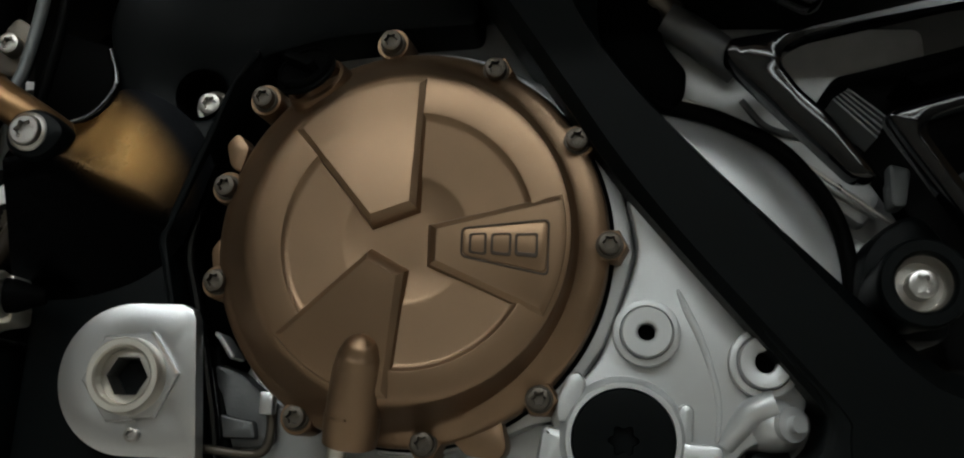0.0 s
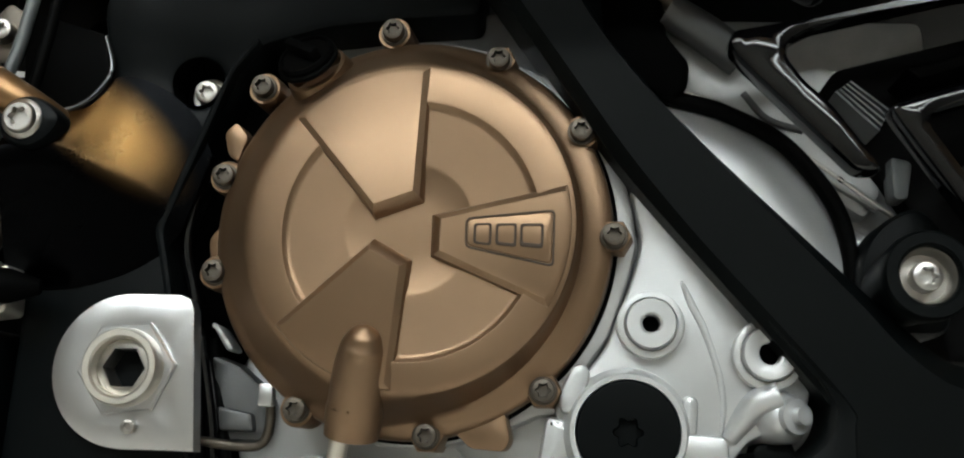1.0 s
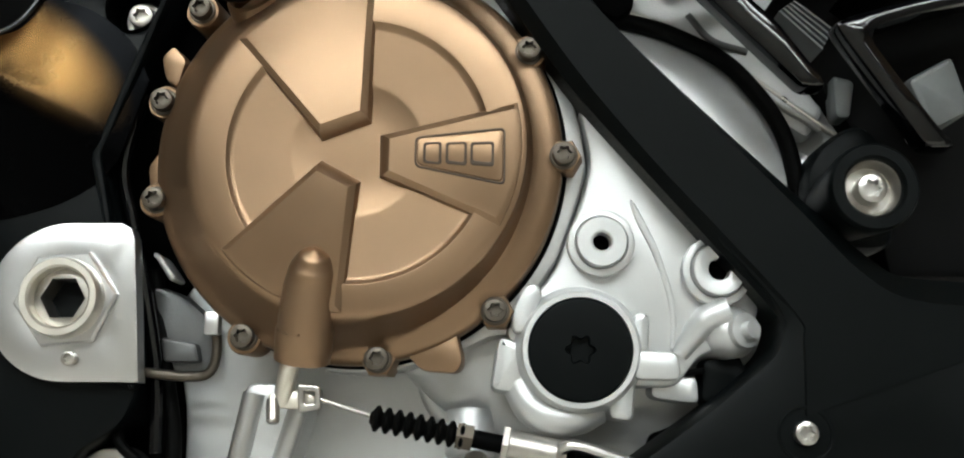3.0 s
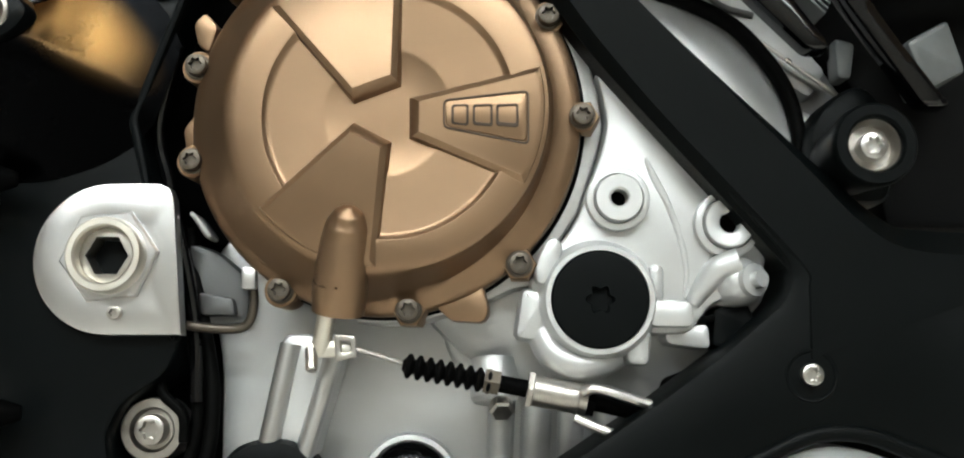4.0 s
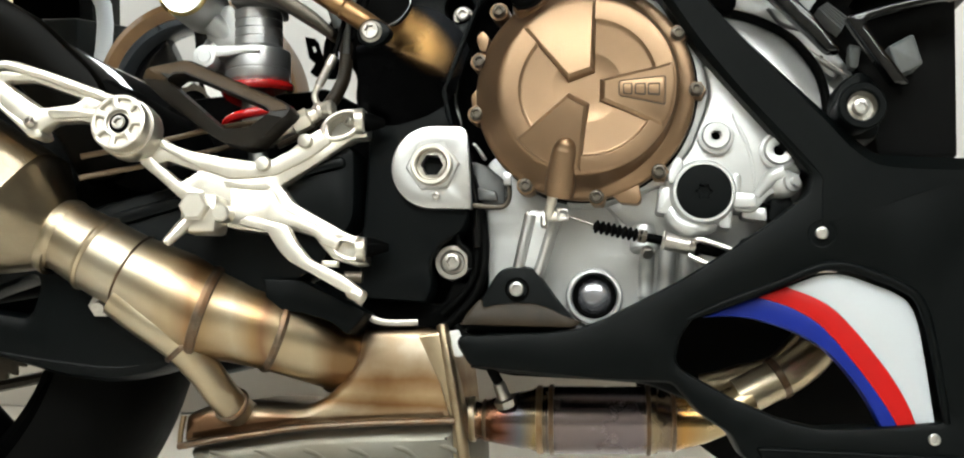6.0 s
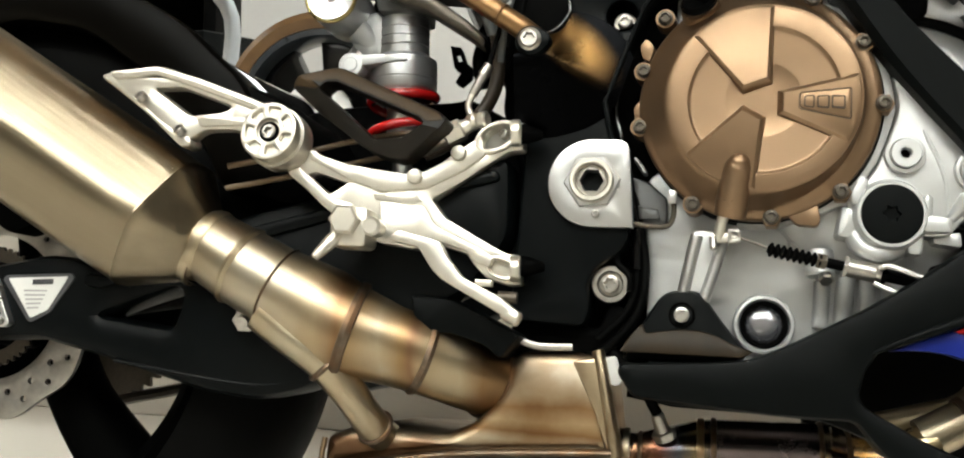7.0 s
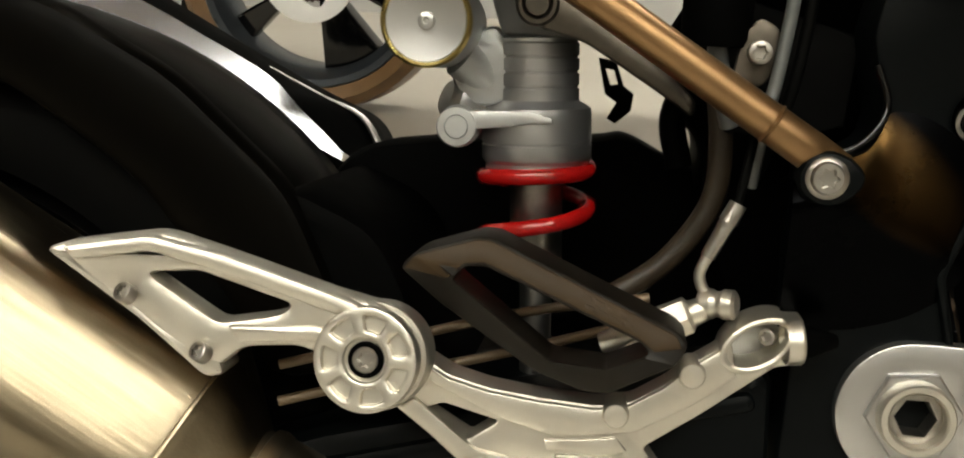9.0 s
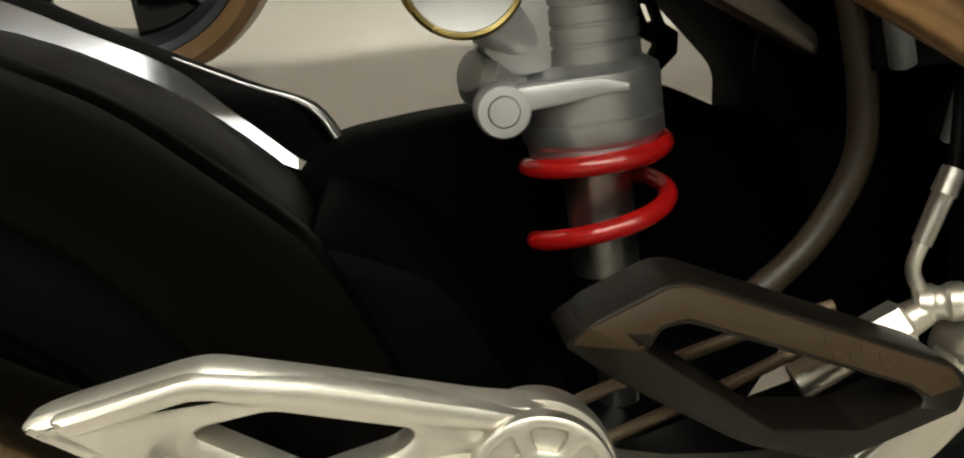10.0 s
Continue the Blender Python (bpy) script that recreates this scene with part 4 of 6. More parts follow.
part("hole_liner", lathe([(0.0134, 0.001), (0.0131, -0.002), (0.0130, -0.022), (0, -0.022)], along((-0.116, 0.022, 0.601), OUT), 36), BLACK, frame_plate)
screw(frame_plate, -0.1145, 0.038, 0.5990, 0.0062, SCREW_PLAIN)
part("hole_spacer", lathe([(0.0100, -0.004), (0.0100, 0.0), (0.0092, 0.001), (0.0070, 0.001)], along((-0.1145, 0.040, 0.5990), OUT), 36), STEEL, frame_plate)
# swell where the tube runs into the frame: it comes forward towards the rear and fades out to the front
upper_edge = smooth([(-0.206, 0.004, 0.566), (-0.190, 0.006, 0.576), (-0.172, 0.012, 0.582), (-0.164, 0.0175, 0.592), (-0.158, 0.0210, 0.603), (-0.138, 0.0216, 0.599), (-0.116, 0.0218, 0.583), (-0.105, 0.0219, 0.562)], 5)
fold_edge = smooth([(-0.206, -0.004, 0.556), (-0.192, -0.003, 0.560), (-0.176, 0.000, 0.559), (-0.165, 0.004, 0.553), (-0.152, 0.0085, 0.547), (-0.138, 0.013, 0.539), (-0.126, 0.0172, 0.530), (-0.117, 0.0208, 0.521)], 5)
lower_edge = smooth([(-0.204, 0.020, 0.490), (-0.194, 0.0205, 0.490), (-0.182, 0.021, 0.490), (-0.170, 0.0212, 0.491), (-0.158, 0.0214, 0.494), (-0.146, 0.0216, 0.498), (-0.136, 0.0218, 0.503), (-0.127, 0.0219, 0.509)], 5)
swell_rows = [[a.lerp(b, k / 6) for a, b in zip(lower_edge, fold_edge)] for k in range(6)]
swell_rows += [[a.lerp(b, k / 8) + Vector((0, -0.0008 * math.sin(math.pi * k / 8) * max(0.0, min(1.0, (-0.118 - a.x) / 0.05)), 0)) for a, b in zip(fold_edge, upper_edge)] for k in range(9)]
# the bronze sheen and its fade to black are painted by the material
part("bronze_frame_lug", ribbon([[tuple(p) for p in row] for row in swell_rows], 0.03), LUG, frame_plate, "bronze frame lug, its sheen fading to black in the colour", sharp=50)
part("cutout_rim", tube([(-0.206, 0.012, 0.582), (-0.190, 0.013, 0.580), (-0.175, 0.016, 0.585), (-0.165, 0.018, 0.596), (-0.162, 0.020, 0.608), (-0.168, 0.022, 0.625)], 0.0020, 12), GLOSS, frame_plate)
# black sheet for the shade inside the cutout
part("cutout_shade", slab(mm([(-235, 585), (-195, 585), (-172, 592), (-168, 640), (-240, 660)]), 0.07, 0.09, 0.002), DARK, frame_plate)

# pivot plate, nut and socket
PX_, PZ_ = -0.134, 0.4515
piv = part("pivot_plate", slab(arc(-0.1345, 0.4505, 0.0378, 270, 90, 24) + mm([(-111, 488.5), (-106, 486), (-103.8, 481), (-97.5, 413)]), 0.0140, 0.024, 0.0012, holes=[arc(PX_, PZ_, 0.0140, 0, 360, 32)[:-1]]), POLISHED, bike, "polished aluminium swingarm pivot plate")
part("pivot_nut", lathe([(0.0212, 0, hexagon), (0.0212, 0.0022, hexagon), (0.0203, 0.0032, hexagon), (0.0150, 0.0034)], along((PX_, 0.0139, PZ_), OUT) @ pose(0, 0, 0, 0, 0, 6), 48), POLISHED, piv)
part("pivot_ring", lathe([(0.0192, 0.0), (0.0186, 0.0085), (0.0178, 0.0098), (0.0150, 0.0098), (0.0140, 0.0086), (0.0134, 0.0), (0.0132, -0.006)], along((PX_, 0.0120, PZ_), OUT), 56), ALU, piv)
part("pivot_socket", lathe([(0.0136, 0.0005), (0.0122, 0.0012), (0.0093, 0.0012, hexagon), (0.0089, 0.0002, hexagon), (0.0089, -0.012, hexagon)], along((PX_, 0.0100, PZ_), OUT), 48), STEEL, piv)
# floor coloured black for the shade at the bottom of the socket
part("socket_floor", lathe([(0.0092, -0.0118, hexagon), (0.0092, -0.014, hexagon), (0, -0.014)], along((PX_, 0.0100, PZ_), OUT), 48), DARK, piv)
screw(piv, -0.1297, 0.0135, 0.4235, 0.0034, SCREW_PLAIN)
low = part("lower_mount", lathe([(0.0165, -0.02), (0.0165, 0.0), (0.0155, 0.0018), (0.0115, 0.002), (0.0105, 0.0005), (0.0100, -0.003), (0, -0.003)], along((-0.116, 0.038, 0.366), OUT), 40), STEEL, bike, "silver lower engine mount bolt")
screw(low, -0.116, 0.0405, 0.366, 0.0078, SCREW_PLAIN)
for k, pts in enumerate(([(-0.108, 0.045, 0.47), (-0.100, 0.042, 0.42), (-0.094, 0.040, 0.38), (-0.100, 0.040, 0.345), (-0.125, 0.042, 0.318)],
                         [(-0.104, 0.05, 0.47), (-0.094, 0.045, 0.42), (-0.087, 0.042, 0.38), (-0.093, 0.04, 0.34), (-0.125, 0.045, 0.306), (-0.16, 0.05, 0.30)],
                         [(-0.113, 0.036, 0.40), (-0.111, 0.034, 0.385), (-0.100, 0.033, 0.374), (-0.099, 0.034, 0.360)])):
    part("drain_hose", tube(pts, (0.0034, 0.0040, 0.0028)[k], 12), RUBBER, bike, "thin black rubber hose")
# black slab in place of the shade between frame and clutch cover
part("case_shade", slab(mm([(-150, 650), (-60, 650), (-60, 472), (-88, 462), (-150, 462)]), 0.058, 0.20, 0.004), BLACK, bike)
# black sheet added to hide the bright floor behind the lower mount
part("gap_blocker", slab(mm([(-205, 470), (-84, 470), (-80, 300), (-205, 300)]), 0.075, 0.25, 0.004), BLACK, bike)
part("frame_foot", slab(mm([(-200, 332), (-124, 328), (-116, 352), (-96, 345), (-92, 318), (-150, 300), (-205, 306)]), 0.045, 0.12, 0.004, r=0.006), BLACK, bike)

# ---- subframe ----
sub = part("subframe_tube", tube([(-0.180, 0.016, 0.5680), (-0.195, 0.006, 0.5790), (-0.215, 0.001, 0.5915), (-0.30, 0.000, 0.6445), (-0.46, 0.004, 0.744)], [0.0112, 0.0102, 0.0098, 0.0098, 0.0098], 28, 8), GOLD, bike, "bronze painted subframe tube bolted to the frame")
part("weld_bead", lathe([(0.0098, -0.0012), (0.0108, 0), (0.0098, 0.0012)], along((-0.219, 0.0, 0.5940), (-0.85, 0, 0.53)), 28), GOLD, sub)
part("subframe_lug", slab(rounded(mm([(-206, 570), (-202, 580), (-192, 584), (-180, 580), (-172, 571), (-179, 560), (-190, 555), (-203, 560)]), 0.006), -0.008, 0.024, 0.004), FRAME, frame_plate)
screw(sub, -0.1920, -0.0078, 0.5702, 0.0082, BIG_SCREW)
tab = part("cable_clamp", slab(mm([(-238, 612), (-222, 611), (-214, 626), (-216, 640), (-226, 646), (-234, 636)]), 0.026, 0.031, 0.001, r=0.004), STEEL_DARK, sub)
screw(tab, -0.2255, 0.0260, 0.6280, 0.0060, SCREW_PLAIN)
part("brake_reservoir", joined(lathe([(0, -0.03), (0.016, -0.03), (0.018, -0.026), (0.018, 0.0), (0.020, 0.001), (0.020, 0.016), (0.018, 0.02), (0, 0.02)], along((-0.247, 0.035, 0.660), (0, 0, 1)), 32)), BLACK, bike, "small black brake fluid reservoir")
part("reservoir_hose", tube([(-0.246, 0.034, 0.634), (-0.243, 0.036, 0.615), (-0.235, 0.045, 0.59)], 0.0055, 14), HOSE_GREY, bike, "grey reservoir hose")
part("brake_line", tube([(-0.2080, 0.024, 0.70), (-0.2115, 0.024, 0.650), (-0.2160, 0.022, 0.6150), (-0.2200, 0.020, 0.5950), (-0.2230, 0.030, 0.5600)], 0.0034, 12), HOSE_GREY, bike, "grey sheathed brake line")
part("brake_line", tube([(-0.1985, 0.030, 0.70), (-0.2020, 0.030, 0.6450), (-0.2065, 0.030, 0.6120), (-0.2120, 0.034, 0.5900), (-0.2200, 0.050, 0.5600)], 0.0032, 12), RUBBER, bike, "black sheathed brake line")

# ---- footrest hanger ----
def outwards(x, y, z):
    """The hanger swings outwards towards the rear."""
    return (x, y + 0.0165 + 0.15 * min(0.0, x + 0.20), z)


def oval(cx, cz, a, b, turn, n=28):
    c, s = math.cos(radians(turn)), math.sin(radians(turn))
    return [(cx + a * math.cos(t) * c - b * math.sin(t) * s, cz + a * math.cos(t) * s + b * math.sin(t) * c) for t in (2 * math.pi * k / n for k in range(n))]


hub_x, hub_z = -0.4015, 0.4735
bracket_pts = mm([(-194, 499), (-214, 498), (-226, 490.5), (-235, 481), (-247, 473), (-259, 462), (-276, 451.5), (-293, 449), (-321, 451.5), (-347, 455.5), (-366, 461), (-381, 470), (-394, 452), (-393, 443), (-376, 430), (-360, 416), (-350, 408.5), (-311, 388),
                  (-280, 384.5), (-262, 389.5), (-236, 383), (-229, 374), (-218, 363), (-200, 358), (-188.5, 359), (-190, 384), (-202, 385), (-214, 390.5), (-256, 412.5), (-268, 428), (-242, 445.5), (-206, 473), (-193, 475)])
bracket = part("footrest_bracket", slab(bracket_pts, -0.0150, 0.004, 0.0018, holes=[mm([(-379, 442), (-369, 446), (-341, 438), (-356, 427.5)]), oval(-0.2160, 0.4848, 0.0156, 0.0088, 30), oval(-0.2065, 0.3722, 0.0110, 0.0062, -20)], r=0.003, warp=outwards), ALU, bike, "satin silver forged footrest bracket")
# raised bands along the upper and the lower arm
part("bracket_flange", slab(mm([(-229, 486), (-236, 479.5), (-248, 471.5), (-260, 460.5), (-277, 450), (-293, 447.5), (-321, 450), (-347, 454), (-366, 459.5), (-378, 466), (-374, 457), (-338, 440), (-311, 432), (-272, 437), (-243, 453.5), (-225, 468)]), -0.0182, -0.006, 0.0012, r=0.002, warp=outwards), ALU, bracket)
part("bracket_flange", slab(mm([(-312, 423), (-274, 421.5), (-262, 404), (-222, 386.5), (-212, 380), (-216, 372), (-228, 376), (-236, 385), (-261, 391.5), (-280, 386.5), (-309, 390)]), -0.0176, -0.006, 0.0012, r=0.002, warp=outwards), ALU, bracket)
part("bracket_flange", slab(mm([(-390, 444), (-383, 449), (-352, 424), (-335, 420), (-330, 408), (-345, 408), (-358, 417.5)]), -0.0182, -0.006, 0.0012, r=0.002, warp=outwards), ALU, bracket)
part("bracket_web", slab(mm([(-318, 430), (-300, 431), (-282, 433), (-276, 426), (-284, 423), (-316, 424.5)]), -0.0164, -0.006, 0.0008, r=0.001, warp=outwards), ALU, bracket)


part("upper_mount", slab(oval(-0.2155, 0.4848, 0.0205, 0.0130, 28), -0.0195, 0.010, 0.0022, holes=[oval(-0.2160, 0.4848, 0.0158, 0.0090, 30)], warp=outwards), ALU, bracket)
part("mount_barrel", lathe([(0.0112, -0.007), (0.0118, -0.004), (0.0118, 0.0), (0.0110, 0.0012), (0.0078, 0.0012), (0.0078, -0.002), (0, -0.002)], along((-0.1965, -0.003, 0.4885), (0.97, 0.10, 0.10)), 40), ALU, bracket)
part("mount_pocket", slab(oval(-0.2160, 0.4848, 0.0164, 0.0096, 30), 0.006, 0.010, 0.0005, warp=outwards), CASE, bracket)
part("lower_mount_eye", slab(oval(-0.2055, 0.3720, 0.0150, 0.0098, -20), -0.0168, 0.006, 0.0016, holes=[oval(-0.2065, 0.3722, 0.0112, 0.0064, -20)], warp=outwards), ALU, bracket)
part("mount_pocket", slab(oval(-0.2065, 0.3722, 0.0116, 0.0068, -20), -0.008, 0.004, 0.0005, warp=outwards), ALU, bracket)
screw(bracket, -0.2095, 0.0040, 0.4880, 0.0042, SCREW_PLAIN, (-0.45, -0.88, 0.10))
part("lower_mount_end", lathe([(0.0108, -0.007), (0.0116, -0.004), (0.0116, 0.0), (0.0108, 0.0012), (0.0078, 0.0012), (0.0078, -0.002), (0, -0.002)], along((-0.1900, -0.003, 0.3720), (0.97, 0.10, 0.05)), 40), ALU, bracket)
part("mount_sleeve", lathe([(0.0090, 0), (0.0085, 0.005), (0.0048, 0.016), (0.0035, 0.019), (0, 0.019)], along((-0.196, -0.001, 0.488), (0.97, 0.25, 0.02)), 24), BLACK, bracket)
part("mount_sleeve", lathe([(0.0090, 0), (0.0085, 0.006), (0.0048, 0.017), (0.0035, 0.020), (0, 0.020)], along((-0.189, 0.000, 0.375), (0.97, 0.25, 0.02)), 24), BLACK, bracket)
for x, z in ((-247, 468.5), (-283, 446)):
    part("lug_boss", lathe([(0.0072, -0.014), (0.0066, 0.003), (0.0058, 0.0045), (0.003, 0.005), (0, 0.005)], along(outwards(x / 1000, -0.018, z / 1000), OUT), 28), ALU, bracket)
# adjuster knuckle and spigot under the hub
part("pedal_knuckle", joined(box(-0.345, -0.312, -0.048, -0.012, 0.380, 0.414, 0.005), lathe([(0.013, -0.01), (0.013, 0.010), (0.011, 0.012), (0, 0.012)], along((-0.330, -0.046, 0.402), OUT), 6),
                             lathe([(0.008, -0.008), (0.008, 0.008), (0.006, 0.010), (0, 0.010)], along((-0.309, -0.038, 0.398), OUT), 24)), ALU, bracket)
part("toe_spigot", lathe([(0.0055, 0), (0.0060, 0.012), (0.0045, 0.026), (0.0035, 0.030), (0, 0.031)], along((-0.336, -0.044, 0.392), (-0.55, -0.35, -0.75)), 20), ALU, bracket)
pedal = part("brake_pedal", slab(mm([(-300, 390), (-272, 384), (-259, 366), (-250, 358), (-197, 331), (-186, 328), (-182, 333), (-200, 346), (-233, 361), (-246, 376), (-254, 390), (-290, 398)]), -0.030, -0.018, 0.0018, r=0.003), ALU, bike, "satin silver rear brake pedal")
part("pedal_tip", lathe([(0, -0.010), (0.0050, -0.010), (0.0062, -0.008), (0.0064, 0.004), (0.0050, 0.006), (0, 0.006)], along((-0.1885, -0.0245, 0.3305), (0.88, -0.1, -0.42)), 20), ALU, pedal)
part("pedal_link", box(-0.2225, -0.2080, -0.026, -0.018, 0.3545, 0.3600, 0.001), ALU, pedal)
part("pedal_stop", lathe([(0, 0), (0.005, 0), (0.005, 0.016), (0, 0.016)], along((-0.205, -0.01, 0.347), (1, 0, 0.0)), 16), STEEL_DARK, pedal)

# hub of the footrest
HY = -0.053
HD = (-0.05, -0.985, 0.12)
hubm = along((hub_x, HY, hub_z), HD)
hub = part("footrest_hub", lathe([(0.0262, -0.030), (0.0270, -0.022), (0.0270, -0.0110), (0.0262, -0.0096), (0.0240, -0.0094), (0.0236, -0.0080), (0.0245, -0.0070), (0.0245, 0.0018), (0, 0.0018)], hubm, 64), ALU, bracket, "round silver footrest hub with seven pockets")
pockets = []
for k in range(7):
    a = 360 * k / 7 + 28
    pockets.append(rounded(arc(0, 0, 0.0212, a - 17, a + 17, 4) + arc(0, 0, 0.0138, a + 15, a - 15, 3), 0.0022, 3))
face = slab(arc(0, 0, 0.0252, 0, 360, 64)[:-1], 0.0, 0.0085, 0.0012, holes=[*pockets, arc(0, 0, 0.0106, 0, 360, 32)[:-1]])
bmesh.ops.transform(face, matrix=hubm @ Matrix.Translation((0, 0, 0.0058)) @ Matrix(((1, 0, 0, 0), (0, 0, 1, 0), (0, -1, 0, 0), (0, 0, 0, 1))), verts=face.verts)
part("hub_face", face, ALU, hub)
part("hub_washer", lathe([(0.0088, -0.002), (0.0088, 0.003), (0.0080, 0.0036), (0.0058, 0.0036), (0.006, 0.002)], hubm, 36), BLACK, hub)
part("hub_bolt", lathe([(0.0062, -0.002), (0.0062, 0.0045), (0.0055, 0.0052), (0.0034, 0.0052, torx), (0.0032, 0.002, torx), (0, 0.002)], hubm, 36), STEEL, hub)

# exhaust hanger arm
def hang(x, y, z):
    return (x, y + 0.006 + 0.17 * (x + 0.404), z)


arm_pts = mm([(-556, 517), (-546, 521), (-505, 528), (-497, 527), (-470, 519), (-420, 503), (-392, 496), (-380, 480), (-392, 458), (-404, 455), (-418, 468), (-436, 476), (-462, 474), (-474, 463), (-484, 464), (-512, 488), (-540, 506)])
hanger = part("exhaust_hanger", slab(arm_pts, -0.052, -0.038, 0.004, holes=[mm([(-507, 508), (-484, 510), (-440, 496), (-446, 491), (-474, 486)])], r=0.006, warp=hang), ALU, bike, "satin silver exhaust hanger arm with a long opening")
part("hanger_flange", slab(mm([(-546, 520), (-505, 527), (-470, 519), (-420, 503), (-396, 494), (-398, 486), (-424, 495), (-474, 511), (-505, 519), (-540, 513)]), -0.056, -0.045, 0.003, r=0.004, warp=hang), ALU, hanger)
part("hanger_flange", slab(mm([(-470, 485), (-430, 487), (-398, 484), (-400, 476), (-432, 479), (-464, 476)]), -0.0545, -0.045, 0.003, r=0.003, warp=hang), ALU, hanger)
part("hanger_foot", slab(mm([(-552, 515), (-542, 518), (-500, 482), (-474, 470), (-470, 460), (-480, 458), (-512, 486)]), -0.052, -0.03, 0.003, r=0.004, warp=hang), ALU, hanger)
for x, y, z in ((-0.514, -0.067, 0.4975), (-0.479, -0.061, 0.4705)):
    screw(hanger, x, y, z, 0.0048, SCREW_PLAIN, (-0.3, -0.8, 0.5))

# heel guard
def faceted(x, y, z):
    """Both bars of the guard fall back from the slot, the lower one more."""
    d = z - 0.4995 + 0.39 * (x + 0.32)
    return (x, y + (0.38 * d if d > 0 else -0.75 * d) - 0.003, z)


heel = slab(mm([(-390, 516), (-387, 521), (-381, 526), (-354, 534.5), (-346, 534), (-257, 496.5), (-252, 491), (-256, 483), (-288, 460), (-300, 459), (-321, 465), (-330, 470), (-370, 498)]), -0.046, -0.014, 0.0014,
            holes=[mm([(-364, 514), (-358, 520.5), (-349, 521), (-274, 491), (-270, 486.5), (-290, 475), (-317, 474.5)])], r=0.003, warp=faceted)
heel_guard = part("heel_guard", heel, GUARD, bike, "black plastic guard with a long slot above the footrest")
part("upper_face", slab(mm([(-388, 517), (-382, 524.4), (-354, 533), (-347, 532.6), (-258, 495.2), (-255, 489.5), (-268, 487.5), (-274, 492.5), (-349, 522.8), (-359, 522), (-366, 514)]), -0.0468, -0.040, 0.0006, r=0.0015, warp=faceted), GUARD_SHEEN, heel_guard, "upper bar of the guard, its brown sheen put into the colour")
for k in range(2):
    for q in range(4):
        u, w = -303 + 6.2 * q + 2 * k, 512.0 - 2.4 * q - 4.6 * k
        part("moulded_bar", slab(mm([(u, w), (u + 4.6, w - 1.8), (u + 4.6, w - 4.2), (u, w - 2.4)]), -0.0472, -0.042, 0.0002, warp=faceted), GUARD_SHEEN, heel_guard)
master = part("brake_master_cylinder", joined(lathe([(0, -0.05), (0.0075, -0.05), (0.0075, -0.020), (0.0088, -0.018, hexagon), (0.0088, -0.003, hexagon), (0.0070, -0.001), (0.0062, 0.006), (0, 0.006)], along((-0.2475, 0.010, 0.4955), (0.86, -0.05, 0.44)), 36)), ALU, bike, "silver rear brake master cylinder")
part("banjo_fitting", lathe([(0, -0.010), (0.0062, -0.010), (0.0076, -0.008), (0.0078, -0.003), (0.0066, -0.001), (0.0066, 0.001), (0.0078, 0.003), (0.0076, 0.008), (0.0055, 0.0095), (0.0030, 0.0095), (0, 0.008)], along((-0.2357, 0.009, 0.5012), (0.93, -0.35, 0.10)), 32), ALU, master)
part("banjo_neck", tube([(-0.2375, 0.010, 0.5035), (-0.2435, 0.011, 0.5075), (-0.2462, 0.011, 0.5150), (-0.2440, 0.011, 0.5225), (-0.2405, 0.0115, 0.5290)], 0.0030, 14), ALU, master)
part("hose_crimp", tube([(-0.2430, 0.0112, 0.5245), (-0.2345, 0.012, 0.5425), (-0.2343, 0.012, 0.5430), (-0.2300, 0.0125, 0.5525)], [0.0040, 0.0044, 0.0052, 0.0046], 20, 3), STEEL, master)
part("brake_hose", tube([(-0.2305, 0.0125, 0.5510), (-0.2270, 0.016, 0.5700), (-0.2225, 0.022, 0.5960), (-0.2165, 0.026, 0.6150), (-0.2120, 0.028, 0.650), (-0.2105, 0.028, 0.70)], 0.0024, 10), RUBBER, master)
wire = part("wire_end", tube([(-0.2105, 0.02, 0.4435), (-0.2140, 0.02, 0.434), (-0.2185, 0.02, 0.4265)], 0.0011, 8), STEEL, bike, "thin wire end with a black tip")
part("wire_tip", lathe([(0, 0), (0.0030, 0.0005), (0.0036, 0.003), (0.0022, 0.0065), (0, 0.007)], along((-0.2175, 0.02, 0.4280), (-0.5, 0, -0.85)), 16), STEEL_DARK, wire)
part("shock_hose", tube([(-0.300, 0.074, 0.482), (-0.282, 0.078, 0.492), (-0.258, 0.08, 0.512), (-0.238, 0.08, 0.545), (-0.236, 0.08, 0.580), (-0.242, 0.08, 0.62)], 0.0068, 16), HOSE_WARM, bike, "thick black rubber hose beside the shock absorber")
for k in range(2):
    part("swingarm_line", tube([(-0.46, -0.005, 0.452 - 0.02 * k), (-0.40, 0.01, 0.468 - 0.02 * k), (-0.33, 0.02, 0.487 - 0.02 * k), (-0.27, 0.03, 0.497 - 0.012 * k)], 0.0027, 12), HOSE_BROWN, bike, "thin brown brake line along the swingarm")

# ---- silencer and exhaust ----
def six(a):
    p = 9
    return 1 / (sum(abs(math.cos(a - radians(k))) ** p for k in (30, 90, 150))) ** (1 / p)


AX = Vector((-0.866, -0.055, 0.500)).normalized()
MUF = along((-0.5170, 0.000, 0.3955), AX)
